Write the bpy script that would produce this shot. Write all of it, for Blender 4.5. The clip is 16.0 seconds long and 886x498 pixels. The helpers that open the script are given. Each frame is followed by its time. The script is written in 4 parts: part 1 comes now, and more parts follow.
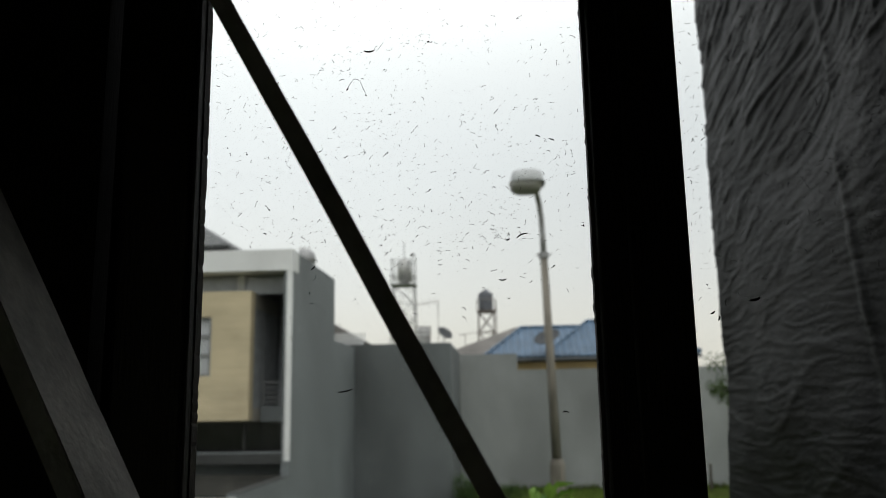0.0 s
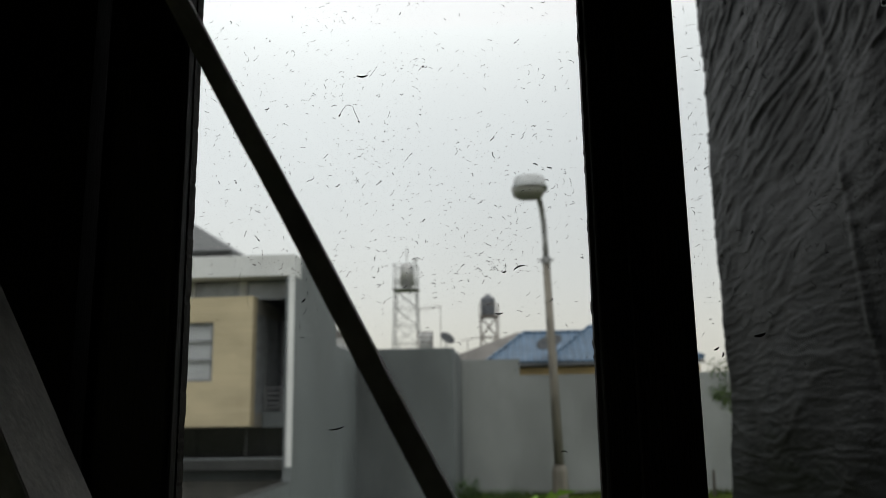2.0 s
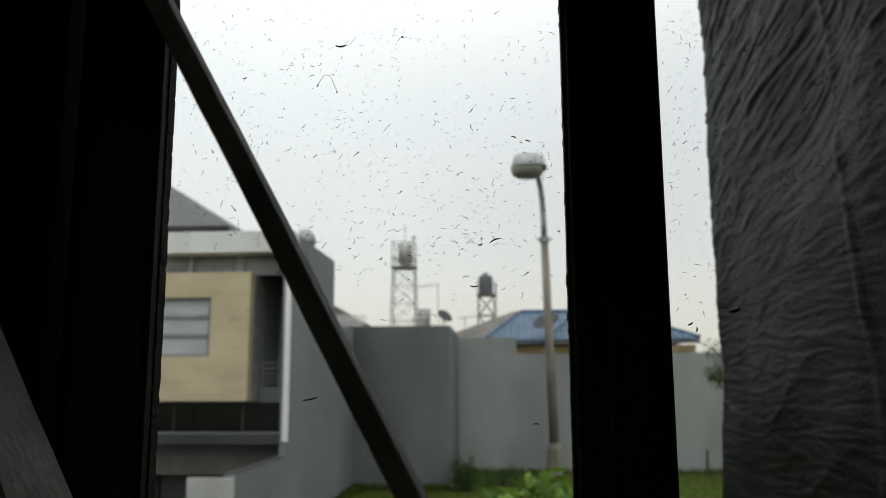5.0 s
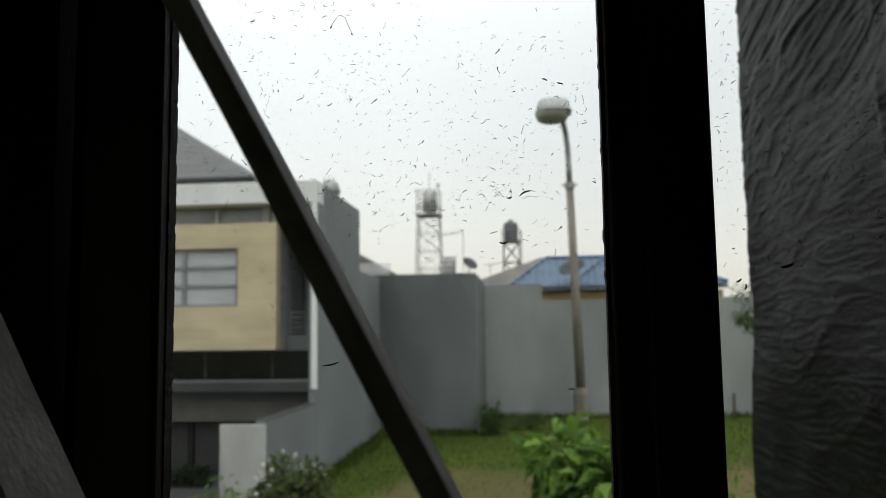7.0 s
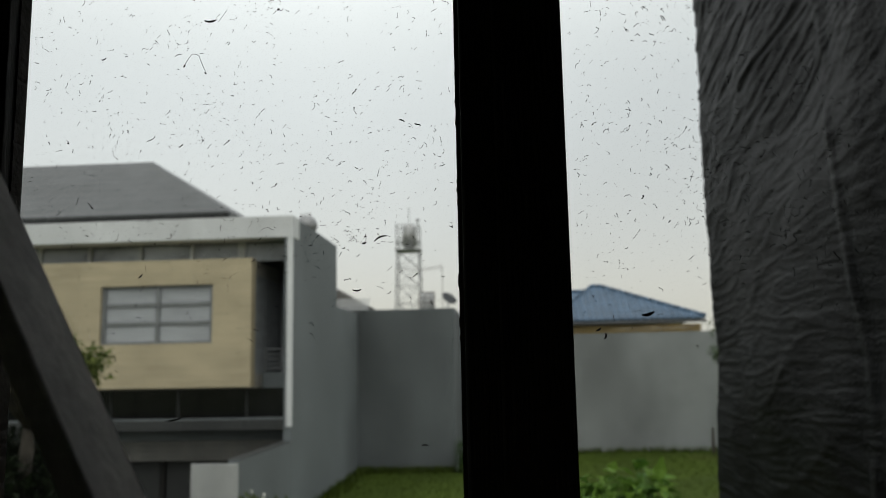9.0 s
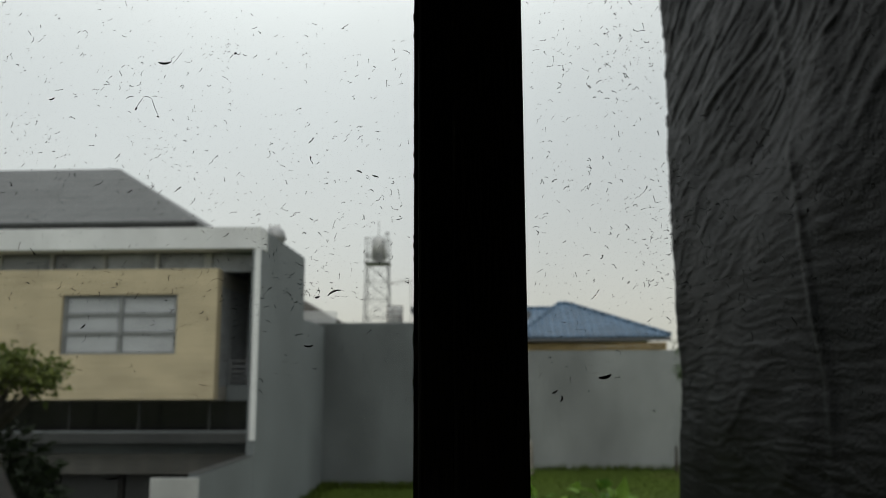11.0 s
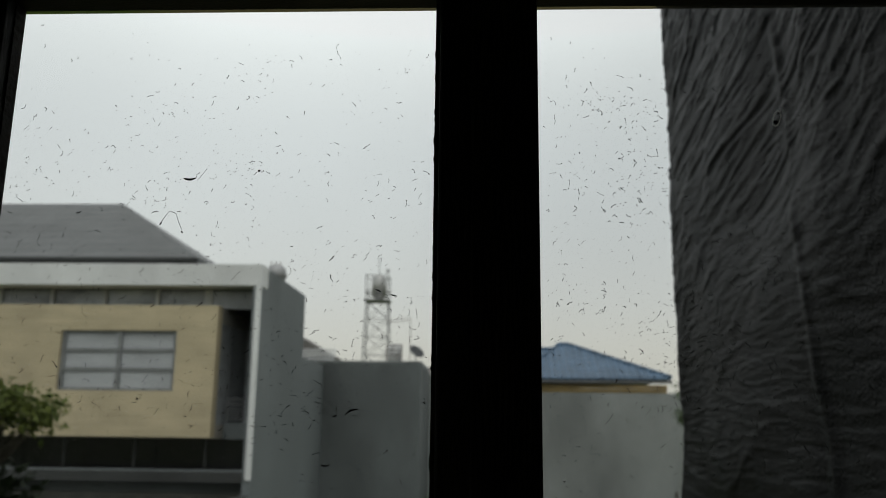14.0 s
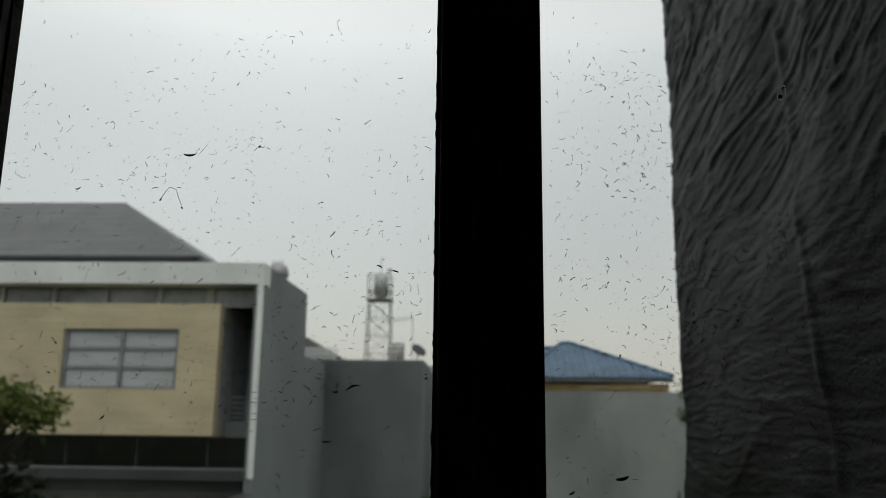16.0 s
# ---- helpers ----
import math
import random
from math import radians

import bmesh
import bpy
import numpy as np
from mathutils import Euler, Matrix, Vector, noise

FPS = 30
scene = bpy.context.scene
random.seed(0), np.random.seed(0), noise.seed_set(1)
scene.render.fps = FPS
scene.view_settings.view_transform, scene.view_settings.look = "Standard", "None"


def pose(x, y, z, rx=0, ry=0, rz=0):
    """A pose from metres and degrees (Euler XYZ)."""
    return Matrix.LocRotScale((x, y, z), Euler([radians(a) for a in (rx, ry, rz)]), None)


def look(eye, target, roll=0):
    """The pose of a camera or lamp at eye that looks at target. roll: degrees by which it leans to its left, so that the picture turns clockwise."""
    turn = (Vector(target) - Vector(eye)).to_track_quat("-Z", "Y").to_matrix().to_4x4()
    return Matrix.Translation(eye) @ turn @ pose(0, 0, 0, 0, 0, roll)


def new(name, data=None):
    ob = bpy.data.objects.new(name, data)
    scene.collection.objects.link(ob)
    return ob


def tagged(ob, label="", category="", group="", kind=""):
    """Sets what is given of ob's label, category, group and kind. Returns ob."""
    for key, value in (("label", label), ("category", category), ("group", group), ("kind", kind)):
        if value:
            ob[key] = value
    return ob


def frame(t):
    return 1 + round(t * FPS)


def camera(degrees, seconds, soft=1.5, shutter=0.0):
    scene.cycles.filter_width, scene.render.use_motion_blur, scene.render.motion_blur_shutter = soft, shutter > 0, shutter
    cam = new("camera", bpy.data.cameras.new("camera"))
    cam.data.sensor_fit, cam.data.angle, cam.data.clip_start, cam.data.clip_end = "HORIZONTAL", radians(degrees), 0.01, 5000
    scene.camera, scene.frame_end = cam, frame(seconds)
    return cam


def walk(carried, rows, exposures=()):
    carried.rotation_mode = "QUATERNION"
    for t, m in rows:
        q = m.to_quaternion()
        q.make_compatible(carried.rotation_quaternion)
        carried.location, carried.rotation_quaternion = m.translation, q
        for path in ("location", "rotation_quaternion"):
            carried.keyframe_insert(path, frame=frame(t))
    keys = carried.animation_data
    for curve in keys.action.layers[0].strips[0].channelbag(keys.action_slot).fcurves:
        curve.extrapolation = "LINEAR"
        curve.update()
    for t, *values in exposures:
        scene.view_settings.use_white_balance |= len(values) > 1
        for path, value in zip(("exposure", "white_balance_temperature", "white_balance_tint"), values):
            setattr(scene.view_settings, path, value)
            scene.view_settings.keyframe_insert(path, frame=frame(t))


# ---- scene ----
cam = camera(57.6, 16.0, soft=0.9)
PATH = [
    (0, (0.399, 0.026, 2.254), (0.26, 1.986, 2.626), -1.0),
    (0.5, (0.391, 0.038, 2.26), (0.245, 1.993, 2.656), -0.7),
    (1, (0.402, 0.042, 2.279), (0.258, 1.991, 2.706), -1.2),
    (1.5, (0.41, 0.034, 2.28), (0.275, 1.983, 2.708), -1.1),
    (2, (0.404, 0.041, 2.277), (0.259, 1.999, 2.66), -0.9),
    (2.5, (0.406, 0.044, 2.274), (0.239, 2.01, 2.6), -1.0),
    (3, (0.407, 0.046, 2.274), (0.233, 2.014, 2.589), -0.7),
    (3.5, (0.407, 0.045, 2.275), (0.24, 2.011, 2.601), -0.8),
    (4, (0.411, 0.046, 2.277), (0.274, 2.013, 2.61), -0.5),
    (6.3, (0.424, 0.042, 2.267), (0.271, 2.015, 2.56), 0.1),
    (6.5, (0.410, 0.057, 2.268), (0.274, 2.040, 2.490), 0.2),
    (7, (0.416, 0.083, 2.284), (0.209, 2.062, 2.485), -0.8),
    (7.5, (0.476, 0.094, 2.299), (0.234, 2.058, 2.595), -1.1),
    (8, (0.456, 0.087, 2.312), (0.229, 2.058, 2.559), 0.8),
    (8.5, (0.455, 0.078, 2.297), (0.290, 2.050, 2.585), -0.7),
    (8.8, (0.485, 0.096, 2.302), (0.351, 2.068, 2.601), -1.2),
    (9, (0.495, 0.113, 2.293), (0.337, 2.086, 2.579), -1.1),
    (9.2, (0.503, 0.135, 2.293), (0.342, 2.110, 2.563), -1.5),
    (11.3, (0.503, 0.12, 2.328), (0.452, 2.093, 2.649), 0.7),
    (11.5, (0.494, 0.12, 2.333), (0.455, 2.095, 2.649), 1.3),
    (12, (0.493, 0.108, 2.342), (0.435, 2.074, 2.705), 1.0),
    (12.5, (0.491, 0.103, 2.346), (0.401, 2.069, 2.702), 1.2),
    (13, (0.493, 0.095, 2.363), (0.4, 2.053, 2.76), 0.9),
    (13.5, (0.491, 0.099, 2.371), (0.394, 2.053, 2.785), 0.9),
    (14, (0.493, 0.102, 2.37), (0.41, 2.058, 2.78), 0.7),
    (14.5, (0.491, 0.111, 2.356), (0.408, 2.065, 2.771), 0.3),
    (15, (0.492, 0.111, 2.353), (0.414, 2.069, 2.756), 0.5),
    (15.5, (0.496, 0.108, 2.355), (0.416, 2.065, 2.759), 0.4),
    (16, (0.493, 0.109, 2.356), (0.405, 2.065, 2.764), 0.7),
]
walk(cam, [(t, look(eye, target, roll)) for t, eye, target, roll in PATH],
     exposures=[(0.0, 0.28, 6500, 10), (1.0, 0.16, 6500, 10), (2.0, 0.10, 6500, 10), (3.0, 0.22, 6500, 10), (4.0, 0.27, 6500, 10),
                (6.5, 0.28, 6500, 10), (7.0, 0.43, 6500, 10), (7.5, 0.30, 6500, 9.5), (8.5, 0.15, 6500, 9), (9.2, 0.02, 6480, 8.5),
                (11.3, -0.06, 6470, 8), (12.5, -0.10, 6470, 8), (16.0, -0.16, 6470, 8)])
cam.data.dof.use_dof = True
cam.data.dof.focus_distance = 0.535
cam.data.dof.aperture_fstop = 11.5

# ---- world and light: an overcast, humid sky ----
world = bpy.data.worlds.new("overcast_sky")
scene.world = world
world.use_nodes = True
wn, wl = world.node_tree.nodes, world.node_tree.links
wn.clear()
w_out = wn.new("ShaderNodeOutputWorld")
w_bg = wn.new("ShaderNodeBackground")
w_sky = wn.new("ShaderNodeTexSky")
w_sky.sky_type = "NISHITA"
w_sky.sun_disc = False
w_sky.sun_elevation = radians(52)
w_sky.sun_rotation = radians(200)
w_sky.dust_density = 4.0
w_tc = wn.new("ShaderNodeTexCoord")
w_sep = wn.new("ShaderNodeSeparateXYZ")
w_ramp = wn.new("ShaderNodeValToRGB")
w_ramp.color_ramp.interpolation = "B_SPLINE"
stops = [(0.0, (0.30, 0.30, 0.28)), (0.03, (0.80, 0.76, 0.66)), (0.14, (0.76, 0.765, 0.74)), (0.30, (0.725, 0.755, 0.768)),
         (0.45, (0.89, 0.91, 0.90)), (1.0, (1.75, 1.8, 1.8))]
while len(w_ramp.color_ramp.elements) < len(stops):
    w_ramp.color_ramp.elements.new(0.5)
for el, (p, c) in zip(w_ramp.color_ramp.elements, stops):
    el.position, el.color = p, (*c, 1)
w_noise = wn.new("ShaderNodeTexNoise")
w_noise.inputs["Scale"].default_value = 2.2
w_noise.inputs["Detail"].default_value = 4.0
w_cl = wn.new("ShaderNodeMapRange")
w_cl.inputs["To Min"].default_value, w_cl.inputs["To Max"].default_value = 0.90, 1.10
w_mul = wn.new("ShaderNodeMix")
w_mul.data_type, w_mul.blend_type = "RGBA", "MULTIPLY"
w_mul.inputs["Factor"].default_value = 1.0
w_dim = wn.new("ShaderNodeMix")
w_dim.data_type, w_dim.blend_type = "RGBA", "MULTIPLY"
w_dim.inputs["Factor"].default_value = 1.0
w_dim.inputs["B"].default_value = (0.08, 0.08, 0.08, 1)
w_mix = wn.new("ShaderNodeMix")
w_mix.data_type = "RGBA"
w_mix.inputs["Factor"].default_value = 0.92
wl.new(w_tc.outputs["Generated"], w_sep.inputs[0])
wl.new(w_sep.outputs["Z"], w_ramp.inputs[0])
wl.new(w_tc.outputs["Generated"], w_noise.inputs["Vector"])
wl.new(w_noise.outputs["Fac"], w_cl.inputs["Value"])
wl.new(w_ramp.outputs["Color"], w_mul.inputs["A"])
wl.new(w_cl.outputs["Result"], w_mul.inputs["B"])
wl.new(w_sky.outputs["Color"], w_dim.inputs["A"])
wl.new(w_dim.outputs["Result"], w_mix.inputs["A"])
# a soft brightening where the cloud is thinnest
w_dot = wn.new("ShaderNodeVectorMath")
w_dot.operation = "DOT_PRODUCT"
w_dot.inputs[1].default_value = (-0.33, 0.80, 0.50)
w_thin = wn.new("ShaderNodeMapRange")
w_thin.interpolation_type = "SMOOTHSTEP"
w_thin.inputs["From Min"].default_value, w_thin.inputs["From Max"].default_value = 0.80, 1.0
w_thin.inputs["To Min"].default_value, w_thin.inputs["To Max"].default_value = 0.90, 1.07
w_glow = wn.new("ShaderNodeMix")
w_glow.data_type, w_glow.blend_type = "RGBA", "MULTIPLY"
w_glow.inputs["Factor"].default_value = 1.0
wl.new(w_tc.outputs["Generated"], w_dot.inputs[0])
wl.new(w_dot.outputs["Value"], w_thin.inputs["Value"])
wl.new(w_mul.outputs["Result"], w_glow.inputs["A"])
wl.new(w_thin.outputs["Result"], w_glow.inputs["B"])
wl.new(w_glow.outputs["Result"], w_mix.inputs["B"])
wl.new(w_mix.outputs["Result"], w_bg.inputs["Color"])
w_bg.inputs["Strength"].default_value = 1.0
wl.new(w_bg.outputs["Background"], w_out.inputs["Surface"])

sun = new("sun", bpy.data.lights.new("sun", "SUN"))
sun.data.energy = 0.6
sun.data.angle = radians(40)
sun.data.color = (1.0, 0.97, 0.92)
sun.matrix_world = look((0, -6, 30), (-4, 14, 0))


# ---- materials ----
def mat(name, base, rough=0.7, vary=0.18, scale=3.0, fine=40.0, bump=0.15, metal=0.0, streak=None, tint=None, spec=0.5):
    """A weathered surface: broad stains, fine grain and a little relief. streak: stretch of the pattern on x, y, z. tint: second colour."""
    m = bpy.data.materials.new(name)
    m.use_nodes = True
    n, l = m.node_tree.nodes, m.node_tree.links
    b = n["Principled BSDF"]
    b.inputs["Roughness"].default_value, b.inputs["Metallic"].default_value = rough, metal
    b.inputs["Specular IOR Level"].default_value = spec
    tc = n.new("ShaderNodeNewGeometry")
    mp = n.new("ShaderNodeMapping")
    mp.inputs["Scale"].default_value = streak or (1, 1, 1)
    l.new(tc.outputs["Position"], mp.inputs["Vector"])
    big, small = n.new("ShaderNodeTexNoise"), n.new("ShaderNodeTexNoise")
    big.inputs["Scale"].default_value, big.inputs["Detail"].default_value = scale, 5
    small.inputs["Scale"].default_value, small.inputs["Detail"].default_value = fine, 6
    for t in (big, small):
        l.new(mp.outputs["Vector"], t.inputs["Vector"])
    other = tint or tuple(c * (1 - 2.2 * vary) for c in base)
    mix = n.new("ShaderNodeMix")
    mix.data_type = "RGBA"
    mix.inputs["A"].default_value = (*(min(1, c * (1 + vary)) for c in base), 1)
    mix.inputs["B"].default_value = (*other, 1)
    rng = n.new("ShaderNodeMapRange")
    rng.inputs["From Min"].default_value, rng.inputs["From Max"].default_value = 0.32, 0.72
    l.new(big.outputs["Fac"], rng.inputs["Value"])
    l.new(rng.outputs["Result"], mix.inputs["Factor"])
    mul = n.new("ShaderNodeMix")
    mul.data_type, mul.blend_type = "RGBA", "MULTIPLY"
    mul.inputs["Factor"].default_value = 1.0
    g = n.new("ShaderNodeMapRange")
    g.inputs["To Min"].default_value, g.inputs["To Max"].default_value = 1 - vary, 1 + vary
    l.new(small.outputs["Fac"], g.inputs["Value"])
    l.new(mix.outputs["Result"], mul.inputs["A"])
    l.new(g.outputs["Result"], mul.inputs["B"])
    l.new(mul.outputs["Result"], b.inputs["Base Color"])
    if bump:
        bp = n.new("ShaderNodeBump")
        bp.inputs["Strength"].default_value, bp.inputs["Distance"].default_value = bump, 0.6 / fine
        l.new(small.outputs["Fac"], bp.inputs["Height"])
        l.new(bp.outputs["Normal"], b.inputs["Normal"])
    return m


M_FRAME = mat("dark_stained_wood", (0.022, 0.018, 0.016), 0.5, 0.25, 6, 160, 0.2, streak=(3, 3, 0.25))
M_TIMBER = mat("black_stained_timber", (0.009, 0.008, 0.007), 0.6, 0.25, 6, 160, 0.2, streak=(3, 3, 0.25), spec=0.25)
# lighter than the frame: window light on the jamb edge, put into the colour
M_STOP = mat("lit_edge_paint", (0.075, 0.07, 0.064), 0.6, 0.3, 9, 180, 0.3, streak=(2, 2, 0.4))
M_BEAD = mat("worn_putty", (0.10, 0.085, 0.07), 0.75, 0.3, 30, 220, 0.5)
M_SLAT = mat("weathered_wood", (0.76, 0.74, 0.69), 0.75, 0.2, 26, 260, 0.35, streak=(1, 1, 0.75))
M_ROOM = mat("room_plaster", (0.66, 0.65, 0.62), 0.9, 0.12, 2, 60, 0.1)
M_FLOOR = mat("floor_tile", (0.12, 0.11, 0.10), 0.5, 0.12, 3, 50, 0.05)
# near-black base: the side wall's deep shade is put into its colour
M_ROUGH = mat("rough_shaded_render", (0.0066, 0.0092, 0.0113), 0.45, 0.3, 3, 110, 0.9, spec=0.12)
M_GREY = mat("grey_paint", (0.166, 0.186, 0.192), 0.8, 0.11, 0.5, 9, 0.05, streak=(1, 1, 0.8))
M_DARKGREY = mat("dark_grey_paint", (0.112, 0.125, 0.128), 0.85, 0.20, 0.7, 9, 0.05, streak=(1, 1, 0.4))
M_CEMENT = mat("cement_wall", (0.235, 0.25, 0.247), 0.9, 0.15, 0.6, 10, 0.08, streak=(1, 1, 0.5))
M_WHITE = mat("white_paint", (0.74, 0.755, 0.755), 0.7, 0.09, 0.9, 14, 0.03, streak=(1, 1, 0.5))
# the next two colours carry the shade beneath the neighbour's overhang
M_SLAB = mat("shade_dark_grey", (0.042, 0.045, 0.044), 0.85, 0.12, 1.2, 12, 0.05)
M_BEIGE = mat("shaded_beige_block", (0.092, 0.09, 0.08), 0.85, 0.12, 1.5, 20, 0.05)
M_DARKGLASS = mat("dark_window", (0.014, 0.015, 0.0155), 0.15, 0.25, 2, 8, 0.0, spec=0.3)
M_GATE = mat("gate_panel_paint", (0.015, 0.017, 0.016), 0.6, 0.15, 2, 20, 0.03)
# the raised bluish base paints in the sky this glass would mirror
M_REFGLASS = mat("reflecting_window", (0.27, 0.29, 0.30), 0.18, 0.25, 1.2, 6, 0.0)
M_HEADER = mat("bay_side_paint", (0.36, 0.34, 0.30), 0.8, 0.1, 1.5, 20, 0.04)
M_PANEL = mat("dirty_white_paint", (0.42, 0.43, 0.42), 0.8, 0.14, 1.6, 14, 0.05, streak=(1, 1, 0.4))
M_ALU = mat("grey_aluminium", (0.23, 0.24, 0.245), 0.45, 0.1, 4, 50, 0.02, metal=0.3)
# pale glass colour; on bay and balcony it stands in for reflection and haze
M_PALEGLASS = mat("pale_glass", (0.42, 0.44, 0.46), 0.25, 0.08, 2, 10, 0.0, streak=(0.6, 1, 3))
M_ROOFDARK = mat("grey_roof_tile", (0.115, 0.12, 0.123), 0.7, 0.15, 0.8, 7, 0.25)
M_STEEL = mat("galvanised_steel", (0.33, 0.335, 0.335), 0.5, 0.15, 6, 50, 0.05, metal=0.4)
M_TANKSTEEL = mat("stainless_tank", (0.48, 0.48, 0.47), 0.35, 0.15, 3, 30, 0.02, metal=0.6)
M_TANKDARK = mat("dark_plastic_tank", (0.11, 0.118, 0.135), 0.5, 0.15, 3, 30, 0.02)
M_DISH = mat("dark_mesh_dish", (0.045, 0.05, 0.055), 0.6, 0.15, 3, 30, 0.02)
M_RUST = mat("rusty_steel", (0.21, 0.185, 0.165), 0.8, 0.3, 5, 40, 0.1)
M_POLE = mat("concrete_pole", (0.20, 0.185, 0.155), 0.85, 0.2, 3, 60, 0.1, tint=(0.11, 0.10, 0.085), streak=(2, 2, 0.4))
M_LAMPSHELL = mat("lamp_housing", (0.48, 0.50, 0.51), 0.5, 0.1, 4, 40, 0.02)
M_YBAND = mat("ochre_boards", (0.42, 0.30, 0.13), 0.75, 0.12, 2, 20, 0.05)
M_BROWNROOF = mat("brown_roof_tile", (0.17, 0.16, 0.148), 0.8, 0.15, 1, 8, 0.2)
M_BARK = mat("bark", (0.06, 0.052, 0.04), 0.9, 0.25, 8, 50, 0.4)
M_SPECK = mat("dried_dirt", (0.018, 0.016, 0.014), 0.9, 0.3, 60, 400, 0.2)


def leaf_mat(name, a, b, through_light=0.3):
    """Leaf green that differs from leaf to leaf, with some light passing through."""
    m = bpy.data.materials.new(name)
    m.use_nodes = True
    n, l = m.node_tree.nodes, m.node_tree.links
    bs = n["Principled BSDF"]
    bs.inputs["Roughness"].default_value, bs.inputs["Specular IOR Level"].default_value = 0.6, 0.2
    geo, ramp = n.new("ShaderNodeNewGeometry"), n.new("ShaderNodeValToRGB")
    ramp.color_ramp.elements[0].color, ramp.color_ramp.elements[1].color = (*a, 1), (*b, 1)
    l.new(geo.outputs["Random Per Island"], ramp.inputs[0])
    l.new(ramp.outputs["Color"], bs.inputs["Base Color"])
    tr, ad, out = n.new("ShaderNodeBsdfTranslucent"), n.new("ShaderNodeMixShader"), n["Material Output"]
    ad.inputs[0].default_value = through_light
    l.new(ramp.outputs["Color"], tr.inputs["Color"])
    l.new(bs.outputs[0], ad.inputs[1])
    l.new(tr.outputs[0], ad.inputs[2])
    l.new(ad.outputs[0], out.inputs["Surface"])
    return m


M_LEAF = leaf_mat("bright_leaves", (0.055, 0.135, 0.018), (0.20, 0.34, 0.055))
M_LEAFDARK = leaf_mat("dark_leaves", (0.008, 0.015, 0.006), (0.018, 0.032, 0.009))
M_LEAFTREE = leaf_mat("tree_leaves", (0.062, 0.09, 0.02), (0.16, 0.19, 0.045))
M_WEED = leaf_mat("weed_leaves", (0.026, 0.06, 0.015), (0.065, 0.12, 0.03))
M_BLADE = leaf_mat("grass_blades", (0.038, 0.062, 0.005), (0.066, 0.096, 0.009))
M_OLIVE = leaf_mat("olive_leaves", (0.045, 0.07, 0.018), (0.12, 0.155, 0.042))
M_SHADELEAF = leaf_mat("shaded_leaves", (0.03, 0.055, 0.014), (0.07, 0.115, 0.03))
M_BOWL = leaf_mat("milky_lamp_bowl", (0.74, 0.74, 0.70), (0.78, 0.78, 0.74), 0.6)
M_DUST = leaf_mat("pale_dust", (0.42, 0.43, 0.42), (0.62, 0.63, 0.61), 0.7)
M_PETAL = leaf_mat("white_petals", (0.62, 0.62, 0.56), (0.80, 0.80, 0.74))


def cladding_mat():
    """Thin courses of pale yellow split stone."""
    m = mat("yellow_stone_strips", (0.545, 0.47, 0.318), 0.85, 0.08, 1.3, 30, 0.1, streak=(1, 1, 2))
    n, l = m.node_tree.nodes, m.node_tree.links
    b = n["Principled BSDF"]
    src = b.inputs["Base Color"].links[0].from_socket
    geo, sep, comb, br = (n.new("ShaderNodeNewGeometry"), n.new("ShaderNodeSeparateXYZ"), n.new("ShaderNodeCombineXYZ"),
                          n.new("ShaderNodeTexBrick"))
    l.new(geo.outputs["Position"], sep.inputs[0])
    add = n.new("ShaderNodeMath")
    l.new(sep.outputs["X"], add.inputs[0])
    l.new(sep.outputs["Y"], add.inputs[1])
    l.new(add.outputs[0], comb.inputs["X"])
    l.new(sep.outputs["Z"], comb.inputs["Y"])
    l.new(comb.outputs[0], br.inputs["Vector"])
    br.inputs["Scale"].default_value = 1.0
    br.inputs["Brick Width"].default_value, br.inputs["Row Height"].default_value = 0.85, 0.048
    br.inputs["Mortar Size"].default_value = 0.006
    br.inputs["Color1"].default_value, br.inputs["Color2"].default_value = (1.04, 1.04, 1.03, 1), (0.93, 0.925, 0.91, 1)
    br.inputs["Mortar"].default_value = (0.82, 0.81, 0.79, 1)
    mul = n.new("ShaderNodeMix")
    mul.data_type, mul.blend_type = "RGBA", "MULTIPLY"
    mul.inputs["Factor"].default_value = 1.0
    l.new(src, mul.inputs["A"])
    l.new(br.outputs["Color"], mul.inputs["B"])
    l.new(mul.outputs["Result"], b.inputs["Base Color"])
    return m


M_YELLOW = cladding_mat()


